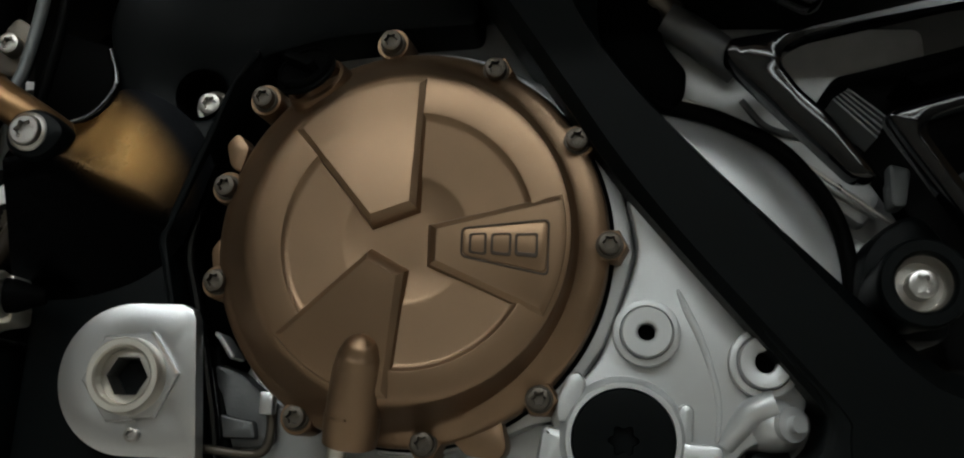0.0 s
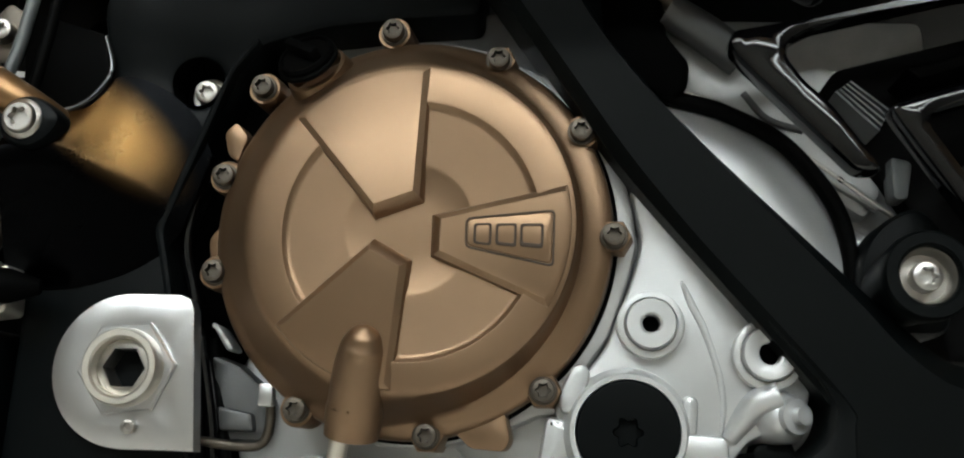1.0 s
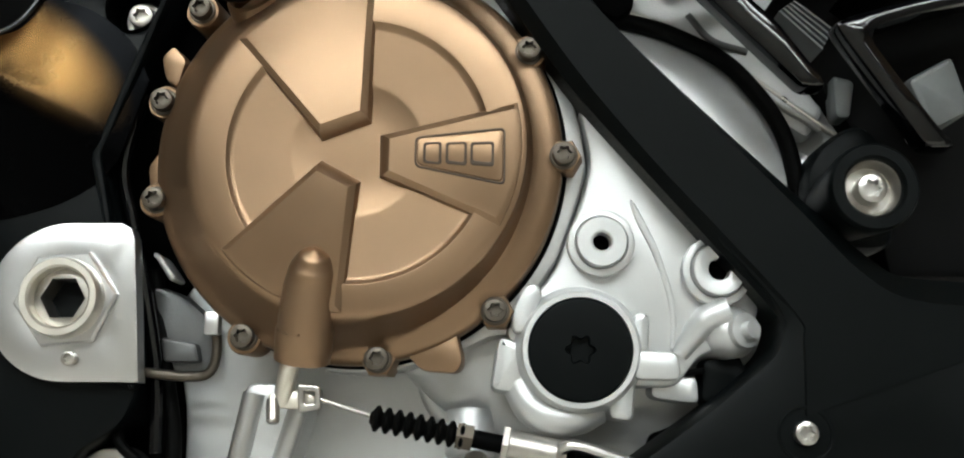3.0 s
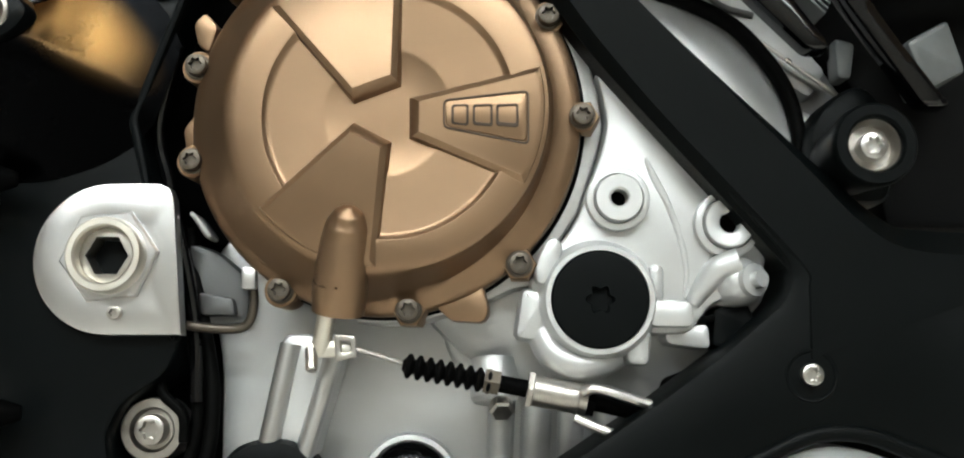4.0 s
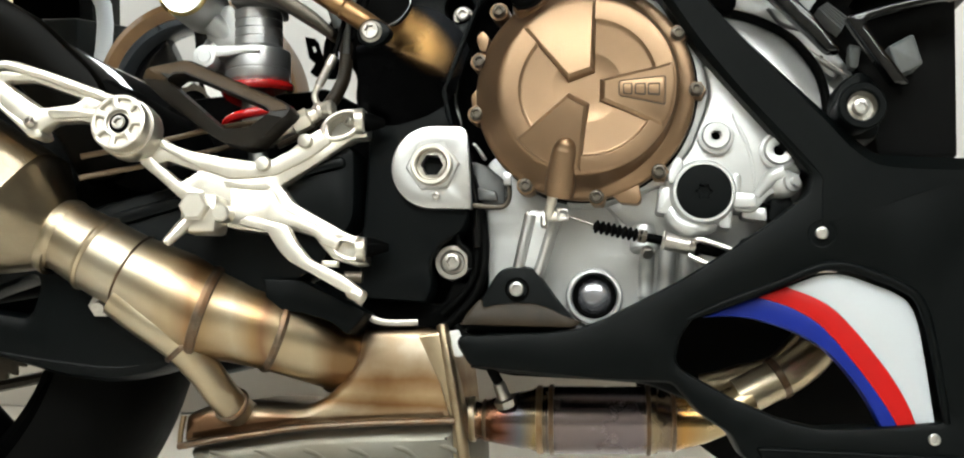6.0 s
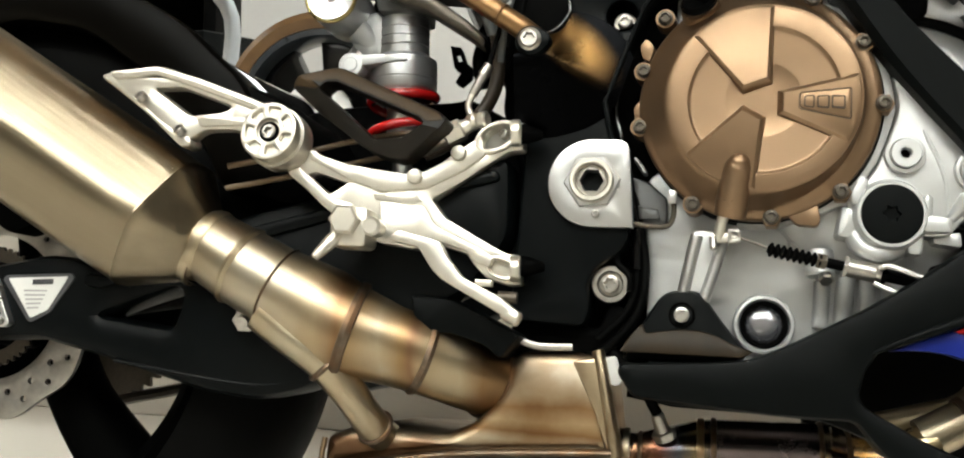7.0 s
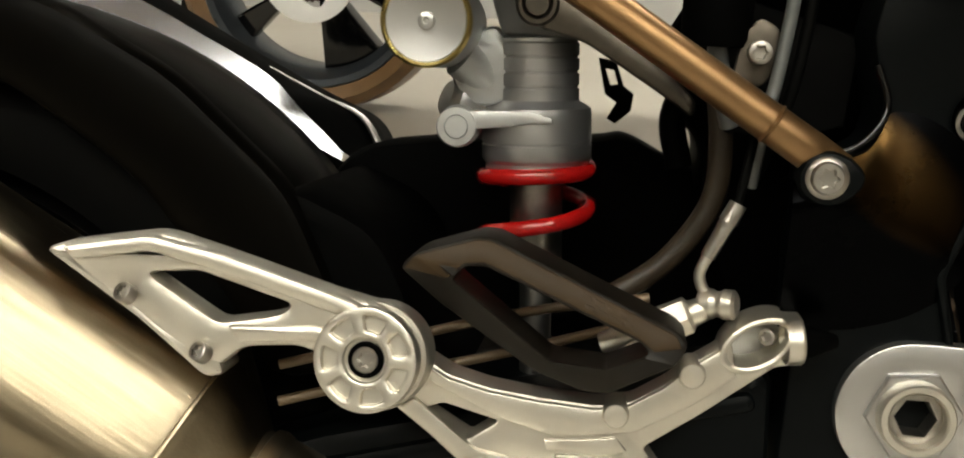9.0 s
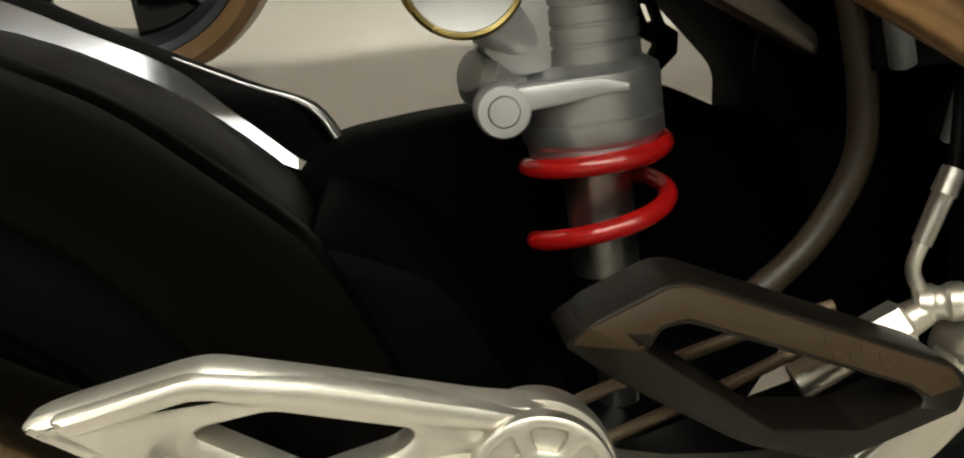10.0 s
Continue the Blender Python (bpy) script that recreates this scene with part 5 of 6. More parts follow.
muffler = part("silencer", lathe([(0.0290, -0.052), (0.0300, -0.044), (0.0335, -0.040), (0.0390, -0.033, lambda a: 0.5 + 0.5 * six(a)), (0.0605, -0.004, six), (0.0630, 0.0, six), (0.0645, 0.0008, six), (0.0645, 0.0022, six), (0.0632, 0.0030, six), (0.0640, 0.007, six), (0.0648, 0.03, six), (0.0652, 0.40, six), (0.060, 0.43, six), (0.03, 0.45), (0, 0.45)], MUF, 96), TITAN, bike, "brushed titanium silencer with a tapered end", sharp=40)
part("clamp_collar", lathe([(0.0300, -0.050), (0.0320, -0.0495), (0.0325, -0.048), (0.0325, -0.041), (0.0317, -0.039), (0.030, -0.0385)], MUF, 60), PIPE, muffler)
part("clamp_lug", box(-0.006, 0.006, -0.008, 0.008, -0.010, 0.0, 0.0015), PIPE, muffler, at=MUF @ pose(0.0125, 0.030, -0.040))
pipe_pts = [(-0.490, 0.000, 0.386), (-0.471, 0.000, 0.379), (-0.440, 0.001, 0.363), (-0.408, 0.003, 0.347), (-0.367, 0.008, 0.327), (-0.343, 0.012, 0.313), (-0.310, 0.020, 0.305), (-0.277, 0.030, 0.296), (-0.232, 0.056, 0.281), (-0.200, 0.092, 0.268)]
tailpipe = part("tailpipe", tube(pipe_pts, [0.0285, 0.0325, 0.0352, 0.0360, 0.0415, 0.0432, 0.0375, 0.0350, 0.0340, 0.0330], 48, 8), TAIL, bike, "heat-tinted steel tailpipe", sharp=50)


def band(points, i, u, r, w, name, mat, parent):
    line = smooth(points, 20)
    k = int((i + u) * 20)
    a, t = line[k], line[k + 1] - line[k - 1]
    return part(name, lathe([(r - 0.004, -w), (r, -w * 0.8), (r + 0.0012, 0), (r, w * 0.8), (r - 0.004, w)], along(a, t), 44), mat, parent)


band(pipe_pts, 0, 0.95, 0.0334, 0.006, "joint_ring", PIPE, tailpipe)
band(pipe_pts, 2, 0.02, 0.0362, 0.004, "joint_ring", PIPE, tailpipe)
band(pipe_pts, 3, 0.05, 0.0371, 0.0014, "seam", WELD, tailpipe)
band(pipe_pts, 5, 0.15, 0.0446, 0.0052, "weld_ring", WELD, tailpipe)
band(pipe_pts, 7, 0.0, 0.0366, 0.0044, "weld_ring", WELD, tailpipe)
band(pipe_pts, 8, 0.25, 0.0352, 0.0030, "weld_ring", WELD, tailpipe)
small = [(-0.412, -0.010, 0.324), (-0.391, -0.008, 0.309), (-0.367, -0.006, 0.293), (-0.352, 0.000, 0.280), (-0.334, 0.008, 0.259), (-0.321, 0.018, 0.240), (-0.314, 0.034, 0.227), (-0.310, 0.055, 0.218)]
branch = part("branch_pipe", tube(small, [0.0190, 0.0185, 0.0175, 0.0165, 0.0155, 0.0150, 0.0150, 0.0150], 28, 8), PIPE, bike, "heat-tinted branch pipe into the collector box", sharp=50)
band(small, 2, 0.90, 0.0185, 0.003, "weld_ring", WELD, branch)
band(small, 5, 0.8, 0.0165, 0.003, "weld_ring", WELD, branch)
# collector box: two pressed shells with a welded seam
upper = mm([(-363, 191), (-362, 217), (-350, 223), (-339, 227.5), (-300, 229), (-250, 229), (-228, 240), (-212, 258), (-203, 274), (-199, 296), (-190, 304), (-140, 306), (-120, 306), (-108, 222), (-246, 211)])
collector = part("collector_box", slab(upper, 0.036, 0.24, 0.010, r=0.006), SHELL, bike, "heat-stained steel exhaust collector box with shine bands in its colour", sharp=50)
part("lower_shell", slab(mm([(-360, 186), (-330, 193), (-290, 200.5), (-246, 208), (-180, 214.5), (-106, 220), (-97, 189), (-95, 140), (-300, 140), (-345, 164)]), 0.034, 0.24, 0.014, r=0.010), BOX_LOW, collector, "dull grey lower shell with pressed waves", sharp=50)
part("seam_flange", tube([(-0.364, 0.034, 0.189), (-0.330, 0.031, 0.1965), (-0.290, 0.030, 0.2040), (-0.2466, 0.030, 0.2115), (-0.180, 0.030, 0.2180), (-0.108, 0.032, 0.2230)], 0.0034, 14, flat=1.5), WELD, collector)
part("tip_flange", tube([(-0.364, 0.036, 0.189), (-0.3635, 0.035, 0.203), (-0.362, 0.036, 0.217)], 0.0026, 12, 3), BOX, collector)
part("end_flange", tube([(-0.124, 0.040, 0.308), (-0.118, 0.037, 0.285), (-0.108, 0.035, 0.240), (-0.099, 0.035, 0.190), (-0.095, 0.036, 0.140)], 0.0056, 16, flat=1.2), BOX, collector)
part("end_flange", slab(mm([(-145.4, 298.0), (-124.5, 302.9), (-108.7, 258.7), (-99.7, 224.9), (-100.6, 187.6), (-108.6, 187.2), (-110.5, 217.6), (-123.2, 254.6)]), 0.033, 0.070, 0.004, r=0.003), BOX, collector)
for k in range(6):
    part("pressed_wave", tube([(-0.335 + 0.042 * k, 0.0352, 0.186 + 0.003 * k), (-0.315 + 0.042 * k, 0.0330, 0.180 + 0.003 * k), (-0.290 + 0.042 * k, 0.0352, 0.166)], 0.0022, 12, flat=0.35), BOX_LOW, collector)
# shadow round the pipe's entry, drawn as a dark weld-coloured ring
part("entry_shadow_ring", lathe([(0.0350, -0.003), (0.0380, -0.002), (0.0380, 0.002), (0.0350, 0.003)], along((-0.214, 0.072, 0.275), (0.75, 0.55, -0.3)), 40), WELD, tailpipe)
# catalyst
cat_line = [(-0.118, 0.088, 0.222), (-0.104, 0.088, 0.222), (-0.090, 0.088, 0.2205), (-0.036, 0.088, 0.2235), (-0.018, 0.088, 0.2240), (0.066, 0.088, 0.2270), (0.072, 0.088, 0.2270), (0.090, 0.088, 0.2260), (0.125, 0.090, 0.232), (0.160, 0.094, 0.250)]
catalyst = part("catalyst", tube(cat_line, [0.0200, 0.0200, 0.0178, 0.0306, 0.0316, 0.0312, 0.0296, 0.0262, 0.0200, 0.0185], 48, 6), CATALYST, bike, "blued steel catalyst with golden ends under the engine", sharp=50)
for x, z, r, w, mat in ((-0.098, 0.2215, 0.0215, 0.0035, PIPE), (-0.086, 0.2210, 0.0202, 0.0022, WELD), (-0.034, 0.2236, 0.0326, 0.0035, BOX), (-0.023, 0.2240, 0.0334, 0.0028, WELD), (0.066, 0.2270, 0.0328, 0.0024, WELD), (0.089, 0.2262, 0.0280, 0.0022, WELD)):
    part("weld_ring", lathe([(r - 0.004, -w), (r - 0.0006, -w * 0.8), (r, 0), (r - 0.0006, w * 0.8), (r - 0.004, w)], along((x, 0.088, z), (1, 0, 0.03)), 48), mat, catalyst)
part("header_pipe", tube([(0.150, 0.094, 0.250), (0.172, 0.095, 0.262), (0.200, 0.097, 0.278), (0.224, 0.11, 0.300), (0.24, 0.13, 0.34)], 0.0185, 28, 8), PIPE, bike, "golden heat-tinted header pipe", sharp=50)
part("header_pipe", tube([(0.118, 0.12, 0.258), (0.152, 0.118, 0.268), (0.188, 0.118, 0.280), (0.22, 0.14, 0.31)], 0.0125, 22, 8), PIPE, bike, "golden heat-tinted header pipe", sharp=50)
part("header_joint", lathe([(0.0185, -0.004), (0.0205, -0.003), (0.0205, 0.003), (0.0185, 0.004)], along((0.186, 0.096, 0.270), (0.83, 0.06, 0.5)), 30), WELD, bike)
probe = part("oxygen_sensor", joined(lathe([(0.0095, -0.004), (0.0095, 0.003, hexagon), (0.0065, 0.004), (0.0060, 0.018), (0.0050, 0.020), (0, 0.020)], along((-0.0655, 0.066, 0.240), (-0.32, -0.35, 0.85)), 30)), STEEL, bike, "steel oxygen sensor with a black cable")
part("sensor_cable", tube([(-0.0722, 0.0585, 0.258), (-0.085, 0.050, 0.280), (-0.098, 0.045, 0.294), (-0.112, 0.045, 0.308)], 0.0048, 14), RUBBER, probe)
part("white_connector", slab(mm([(-118, 303), (-108, 305), (-101, 284), (-106, 279), (-112, 280)]), 0.038, 0.05, 0.002, r=0.003), LABEL, bike, "small white plastic clip")
part("strap_wire", tube([(-0.207, 0.035, 0.322), (-0.192, 0.034, 0.314), (-0.176, 0.034, 0.309), (-0.146, 0.036, 0.310)], 0.0030, 12, flat=0.5), STEEL, bike, "bent silver strap under the frame")
part("plastic_shroud", slab(mm([(-285.6, 345.3), (-249.8, 344.7), (-186.4, 316.7), (-202.9, 295.5), (-219.4, 307.6), (-248.1, 315.2), (-276.6, 314.2)]), 0.004, 0.05, 0.003, r=0.004), PLASTIC, bike, "black plastic heat shroud over the pipe")
# shade above the catalyst, built as a black slab
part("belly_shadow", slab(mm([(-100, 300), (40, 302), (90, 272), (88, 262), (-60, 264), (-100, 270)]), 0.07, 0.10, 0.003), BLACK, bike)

# ---- swingarm and rear wheel ----
YC = 0.155
AXX, AXZ = -0.726, 0.315
arm = mm([(-762, 342), (-700, 352), (-640, 366), (-575, 362), (-520, 380), (-440, 412), (-330, 442), (-230, 470), (-205, 470), (-202, 400), (-236, 352), (-300, 318), (-345, 276), (-378, 256), (-420, 246), (-470, 250), (-520, 262), (-580, 276), (-640, 288), (-740, 280), (-766, 300)])
tri = mm([(-582, 312), (-548, 326), (-503, 342), (-500, 330), (-507, 304)])
swing = part("swingarm", slab(arm, 0.008, 0.055, 0.010, holes=[tri], r=0.012), FRAME, bike, "satin black swingarm with a triangular opening")
part("swingarm_seam", tube([(-0.56, 0.010, 0.272), (-0.47, 0.009, 0.262), (-0.42, 0.009, 0.259), (-0.39, 0.010, 0.264)], 0.0018, 8), FRAME, swing)
part("swingarm_ridge", slab(mm([(-596, 350), (-575, 350), (-440, 398), (-330, 430), (-215, 458), (-212, 448), (-330, 418), (-440, 384), (-575, 337), (-596, 338)]), 0.003, 0.012, 0.004, r=0.005), FRAME, swing)
part("swingarm_far", slab(arm, 0.255, 0.300, 0.008, holes=[mm([(-625, 300), (-560, 342), (-475, 368), (-450, 285), (-520, 282)])], r=0.012), FRAME, swing)
part("swingarm_bridge", box(-0.40, -0.33, 0.05, 0.26, 0.36, 0.42, 0.01), FRAME, swing)
label = part("warning_label", slab(mm([(-677, 344), (-610, 349), (-606, 345), (-628, 312), (-646, 302), (-650, 303), (-680, 340)]), 0.0060, 0.0085, 0.0005, r=0.002), PRINT, swing, "white warning label with dark border")
part("label_field", slab(mm([(-674, 341.5), (-612, 346), (-630, 314), (-647, 305.5)]), 0.0052, 0.0068, 0.0003, r=0.002), LABEL, label)
part("print_bar", slab(mm([(-648, 341.4), (-627, 343), (-627, 338), (-648, 336.6)]), 0.0046, 0.006, 0.0001), PRINT, label)
for k in range(5):
    w = 24 - 3.6 * k
    part("print_bar", slab(mm([(-644 - w / 2 - k * .6, 331.5 - 4 * k), (-644 + w / 2, 332.5 - 4 * k), (-644 + w / 2, 330.9 - 4 * k), (-644 - w / 2 - k * .6, 329.9 - 4 * k)]), 0.0046, 0.006, 0.0001), GREY_PRINT, label)
adj = part("axle_plate", slab(mm([(-760, 340), (-692, 346), (-684, 340), (-664, 300), (-668, 296), (-760, 292)]), 0.000, 0.012, 0.002, r=0.004), POLISHED, swing, "polished axle adjuster plate")
part("axle_nut", lathe([(0.024, 0, hexagon), (0.024, 0.010, hexagon), (0.0215, 0.012, hexagon), (0.016, 0.012), (0.0145, 0.010), (0.0140, 0.0), (0, 0.0)], along((AXX, 0.0, AXZ), OUT), 48), ALU, adj)
# shade in the nut's hole, drawn as a black cone
part("axle_bore", lathe([(0.0138, 0.009), (0.011, 0.002), (0, 0.0)], along((AXX, 0.0, AXZ), OUT), 32), BLACK, adj)
for z in (308, 322, 333):
    part("scale_mark", slab(mm([(-692, z), (-674, z + 1), (-674, z - 0.6), (-692, z - 1.6)]), -0.0006, 0.001, 0.0001), STEEL_DARK, adj)
screw(adj, -0.6735, 0.0, 0.3015, 0.004, SCREW_PLAIN)
nut = part("swingarm_nut", joined(lathe([(0.0095, -0.01), (0.0095, 0.004, hexagon), (0.0062, 0.005), (0.0055, 0.012), (0, 0.012)], along((-0.432, 0.000, 0.316), (0.1, -0.9, -0.3)), 30), box(-0.444, -0.418, 0.004, 0.016, 0.318, 0.330, 0.002)), STEEL, swing)

wheel = part("rear_wheel", lathe([(0.215, -0.075), (0.222, -0.070), (0.226, -0.06), (0.205, -0.05), (0.200, 0), (0.205, 0.05), (0.226, 0.06), (0.222, 0.070), (0.215, 0.075), (0.198, 0.05), (0.193, 0), (0.198, -0.05), (0.215, -0.075)], along((AXX, YC, AXZ), OUT), 96), BLACK, bike, "black cast rear wheel")
prof = []
for k in range(25):
    a = radians(-118 + 236 * k / 24)
    prof.append((0.232 + 0.090 * max(0.0, math.cos(a * 0.78)) ** 0.75, 0.097 * math.sin(a * 0.80)))
part("tyre", lathe(prof, along((AXX, YC, AXZ), OUT), 120), RUBBER, wheel, "worn black rear tyre")
for k in range(5):
    a = 2 * math.pi * k / 5 + 0.3
    u = Vector((math.cos(a), 0, math.sin(a)))
    o = Vector((AXX, YC, AXZ))
    part("spoke", tube([o + u * 0.03, o + u * 0.11 + Vector((0, -0.02, 0)), o + u * 0.20], [0.030, 0.032, 0.040], 16, 5), BLACK, wheel)
part("wheel_hub", lathe([(0, -0.09), (0.032, -0.09), (0.040, -0.05), (0.040, 0.05), (0.034, 0.085), (0, 0.085)], along((AXX, YC, AXZ), OUT), 40), BLACK, wheel)
disc_holes = []
for ring, (rr, cnt) in enumerate(((0.086, 20), (0.098, 20))):
    for k in range(cnt):
        a = 360 / cnt * (k + 0.5 * ring)
        disc_holes.append(arc(AXX + rr * math.cos(radians(a)), AXZ + rr * math.sin(radians(a)), 0.0032, 0, 360, 8)[:-1])
disc_edge = [(AXX + (0.110 + 0.0022 * math.cos(10 * t)) * math.cos(t), AXZ + (0.110 + 0.0022 * math.cos(10 * t)) * math.sin(t)) for t in (2 * math.pi * k / 120 for k in range(120))]
disc_holes.append([(AXX + 0.072 * math.cos(t), AXZ + 0.072 * math.sin(t)) for t in (2 * math.pi * k / 60 for k in range(60))])
part("brake_disc", slab(disc_edge, 0.060, 0.065, 0.0006, holes=disc_holes), STEEL, wheel, "perforated steel rear brake disc")
part("abs_ring", lathe([(0.045, -0.002), (0.058, -0.002, lambda a: 1 + 0.03 * (1 if math.cos(48 * a) > 0 else -1)), (0.058, 0.002, lambda a: 1 + 0.03 * (1 if math.cos(48 * a) > 0 else -1)), (0.045, 0.002)], along((AXX, 0.058, AXZ), OUT), 192), STEEL_DARK, wheel)
caliper = part("brake_caliper", slab(mm([(-700, 440), (-672, 448), (-655, 430), (-662, 396), (-690, 384), (-712, 396), (-716, 424)]), 0.022, 0.075, 0.006, r=0.01), BLACK, bike, "black rear brake caliper")
part("caliper_piston", lathe([(0.0105, 0), (0.0105, 0.003), (0.0085, 0.0035), (0.0080, 0.001), (0.0055, 0.001), (0.005, 0.003), (0, 0.003)], along((-0.680, 0.021, 0.430), OUT), 32), LABEL, caliper)
sprocket_edge = [(AXX + (0.098 + 0.004 * math.cos(44 * t)) * math.cos(t), AXZ + (0.098 + 0.004 * math.cos(44 * t)) * math.sin(t)) for t in (2 * math.pi * k / 264 for k in range(264))]
part("sprocket", slab(sprocket_edge, 0.268, 0.274, 0.0008), STEEL_DARK, wheel)
chain_low = [(-0.72, 0.272, 0.215), (-0.60, 0.272, 0.245), (-0.48, 0.272, 0.29), (-0.30, 0.272, 0.36)]
part("chain", tube(chain_low, 0.007, 8), STEEL_DARK, bike, "dark drive chain")

# hugger over the tyre
def hugger_shell(a0, a1, section, n=40):
    bm = bmesh.new()
    rows = []
    for i in range(n + 1):
        t = i / n
        a = radians(a0 + (a1 - a0) * t)
        row = []
        for r, y in section:
            tip = max(0.0, 1 - t * 6)
            yy = YC + (y - YC) * (1 - 0.55 * tip * tip)
            row.append(bm.verts.new((AXX + r * math.cos(a), yy, AXZ + r * math.sin(a))))
        rows.append(row)
    for p, q in zip(rows, rows[1:]):
        for j in range(len(section) - 1):
            bm.faces.new((p[j], p[j + 1], q[j + 1], q[j]))
    bmesh.ops.recalc_face_normals(bm, faces=bm.faces)
    bmesh.ops.solidify(bm, geom=bm.faces[:], thickness=0.003)
    return bm


hugger = part("rear_hugger", hugger_shell(28, 150, [(0.290, 0.040), (0.312, 0.042), (0.322, 0.048), (0.328, 0.062), (0.331, 0.10), (0.331, YC), (0.327, 0.19), (0.318, 0.20)]), HUG, bike, "glossy black hugger mudguard over the rear tyre", sharp=40)
blade_low = smooth([(-0.7792, 0.2280, 0.6443), (-0.6918, 0.2280, 0.6193), (-0.6366, 0.2280, 0.6010), (-0.5648, 0.2280, 0.5699), (-0.5227, 0.2280, 0.5523), (-0.4930, 0.2280, 0.5387)], 4)
blade_mid = smooth([(-0.7642, 0.2508, 0.6930), (-0.6510, 0.2428, 0.6451), (-0.6063, 0.2410, 0.6238), (-0.5553, 0.2392, 0.5983), (-0.5258, 0.2349, 0.5730), (-0.4925, 0.2305, 0.5444)], 4)
blade_top = smooth([(-0.7575, 0.2660, 0.7053), (-0.6184, 0.2600, 0.6332), (-0.5713, 0.2560, 0.6093), (-0.5194, 0.2520, 0.5854), (-0.4848, 0.2500, 0.5703), (-0.4679, 0.2460, 0.5464), (-0.4529, 0.2400, 0.5219)], 4)
blade_tail = [blade_mid[min(i, len(blade_mid) - 1)] if i < len(blade_mid) else blade_mid[-1] + (blade_top[-1] - blade_mid[-1]) * ((i - len(blade_mid) + 1) / 4) for i in range(len(blade_top))]
# one gloss black sheet: lit strip in pale metal, dark strip in matte black
part("hugger_blade", ribbon([blade_low, blade_mid]), SATIN, hugger, "gloss black pointed upper blade, its highlight made of pale metal", sharp=60)
part("blade_fold", ribbon([blade_tail, blade_top, [(x, 0.31, z - 0.004) for x, y, z in blade_top]]), BLACK, hugger, "fold of the gloss black blade, kept dark by a matte colour", sharp=20)
# white glint along the rim, added as a thin chrome bead
part("edge_highlight", tube(blade_top[9:], [0.0007, 0.0010, 0.0018, 0.0028, 0.0030, 0.0012], 14, 1), CHROME, hugger)
flank_top = blade_low + [blade_low[-1] + (blade_top[-1] - blade_low[-1]) * (k / 4) for k in range(1, 5)]
part("hugger_flank", ribbon([flank_top, [(x + 0.010, y - 0.004, z - 0.050) for x, y, z in flank_top], [(x + 0.040, y - 0.010, z - 0.150) for x, y, z in flank_top]]), HUG, hugger, "black flank under the blade", sharp=40)
part("hugger_side", slab(mm([(-790, 600), (-700, 640), (-620, 640), (-540, 600), (-470, 540), (-440, 480), (-430, 440), (-480, 430), (-500, 470), (-560, 540), (-640, 590), (-720, 600), (-780, 570)]), 0.030, 0.050, 0.008, r=0.02), HUG, hugger)
part("inner_guard", slab(mm([(-480, 545), (-420, 520), (-395, 470), (-360, 440), (-420, 420), (-470, 440)]), 0.040, 0.20, 0.012, r=0.02), BLACK, hugger)

# ---- shock absorber ----
SX, SY, SZ = -0.3435, 0.138, 0.560
SD = Vector((-0.055, -0.02, 1.0))
SM = along((SX, SY, SZ), SD)
threads = []
for k in range(4):
    h = 0.0345 + 0.0092 * k
    threads += [(0.0262, h), (0.0262, h + 0.0070), (0.0250, h + 0.0076), (0.0250, h + 0.0088)]
shock = part("shock_absorber", lathe([(0.0300, -0.010), (0.0318, -0.008), (0.0320, -0.004), (0.0330, -0.003), (0.0342, -0.001), (0.0342, 0.007), (0.0335, 0.0076), (0.0335, 0.0086), (0.0342, 0.0092), (0.0342, 0.026), (0.0335, 0.0295), (0.0290, 0.0325), (0.0270, 0.0338), *threads, (0.0255, 0.072), (0.0200, 0.075), (0.018, 0.105), (0, 0.105)], SM, 72), SHOCK, bike, "grey turned alloy shock absorber body", sharp=40)
part("clamp_band", slab(mm([(-388, 586), (-381.5, 586.6), (-361.8, 587.7), (-344.9, 588.1), (-332.2, 584.8), (-332.4, 581.6), (-345.2, 580.6), (-362.4, 577.7), (-376.6, 575.8), (-388, 573)]), 0.1015, 0.130, 0.0012, r=0.0015), CASE, shock)
part("clamp_boss", lathe([(0.0125, -0.016), (0.0128, -0.004), (0.0125, 0.002), (0.0115, 0.0035), (0.0074, 0.0038), (0.0070, 0.0026), (0.0066, 0.0046), (0, 0.0048)], along((-0.3895, 0.1045, 0.5765), OUT), 40), CASE, shock)
part("reservoir_end", lathe([(0.0165, -0.020), (0.0165, 0.006), (0.0150, 0.012), (0.0100, 0.0165), (0, 0.018)], along((-0.388, 0.136, 0.588), (-0.75, -0.45, 0.30)), 36), SHOCK, shock)
part("shock_rod", lathe([(0.0165, -0.070), (0.0165, -0.020), (0.0172, -0.018), (0.0172, -0.012), (0.0150, -0.008)], SM, 48), STEEL, shock)
part("lower_rod", lathe([(0.0100, -0.14), (0.0100, -0.068)], SM, 28), CHROME, shock)
coil = []
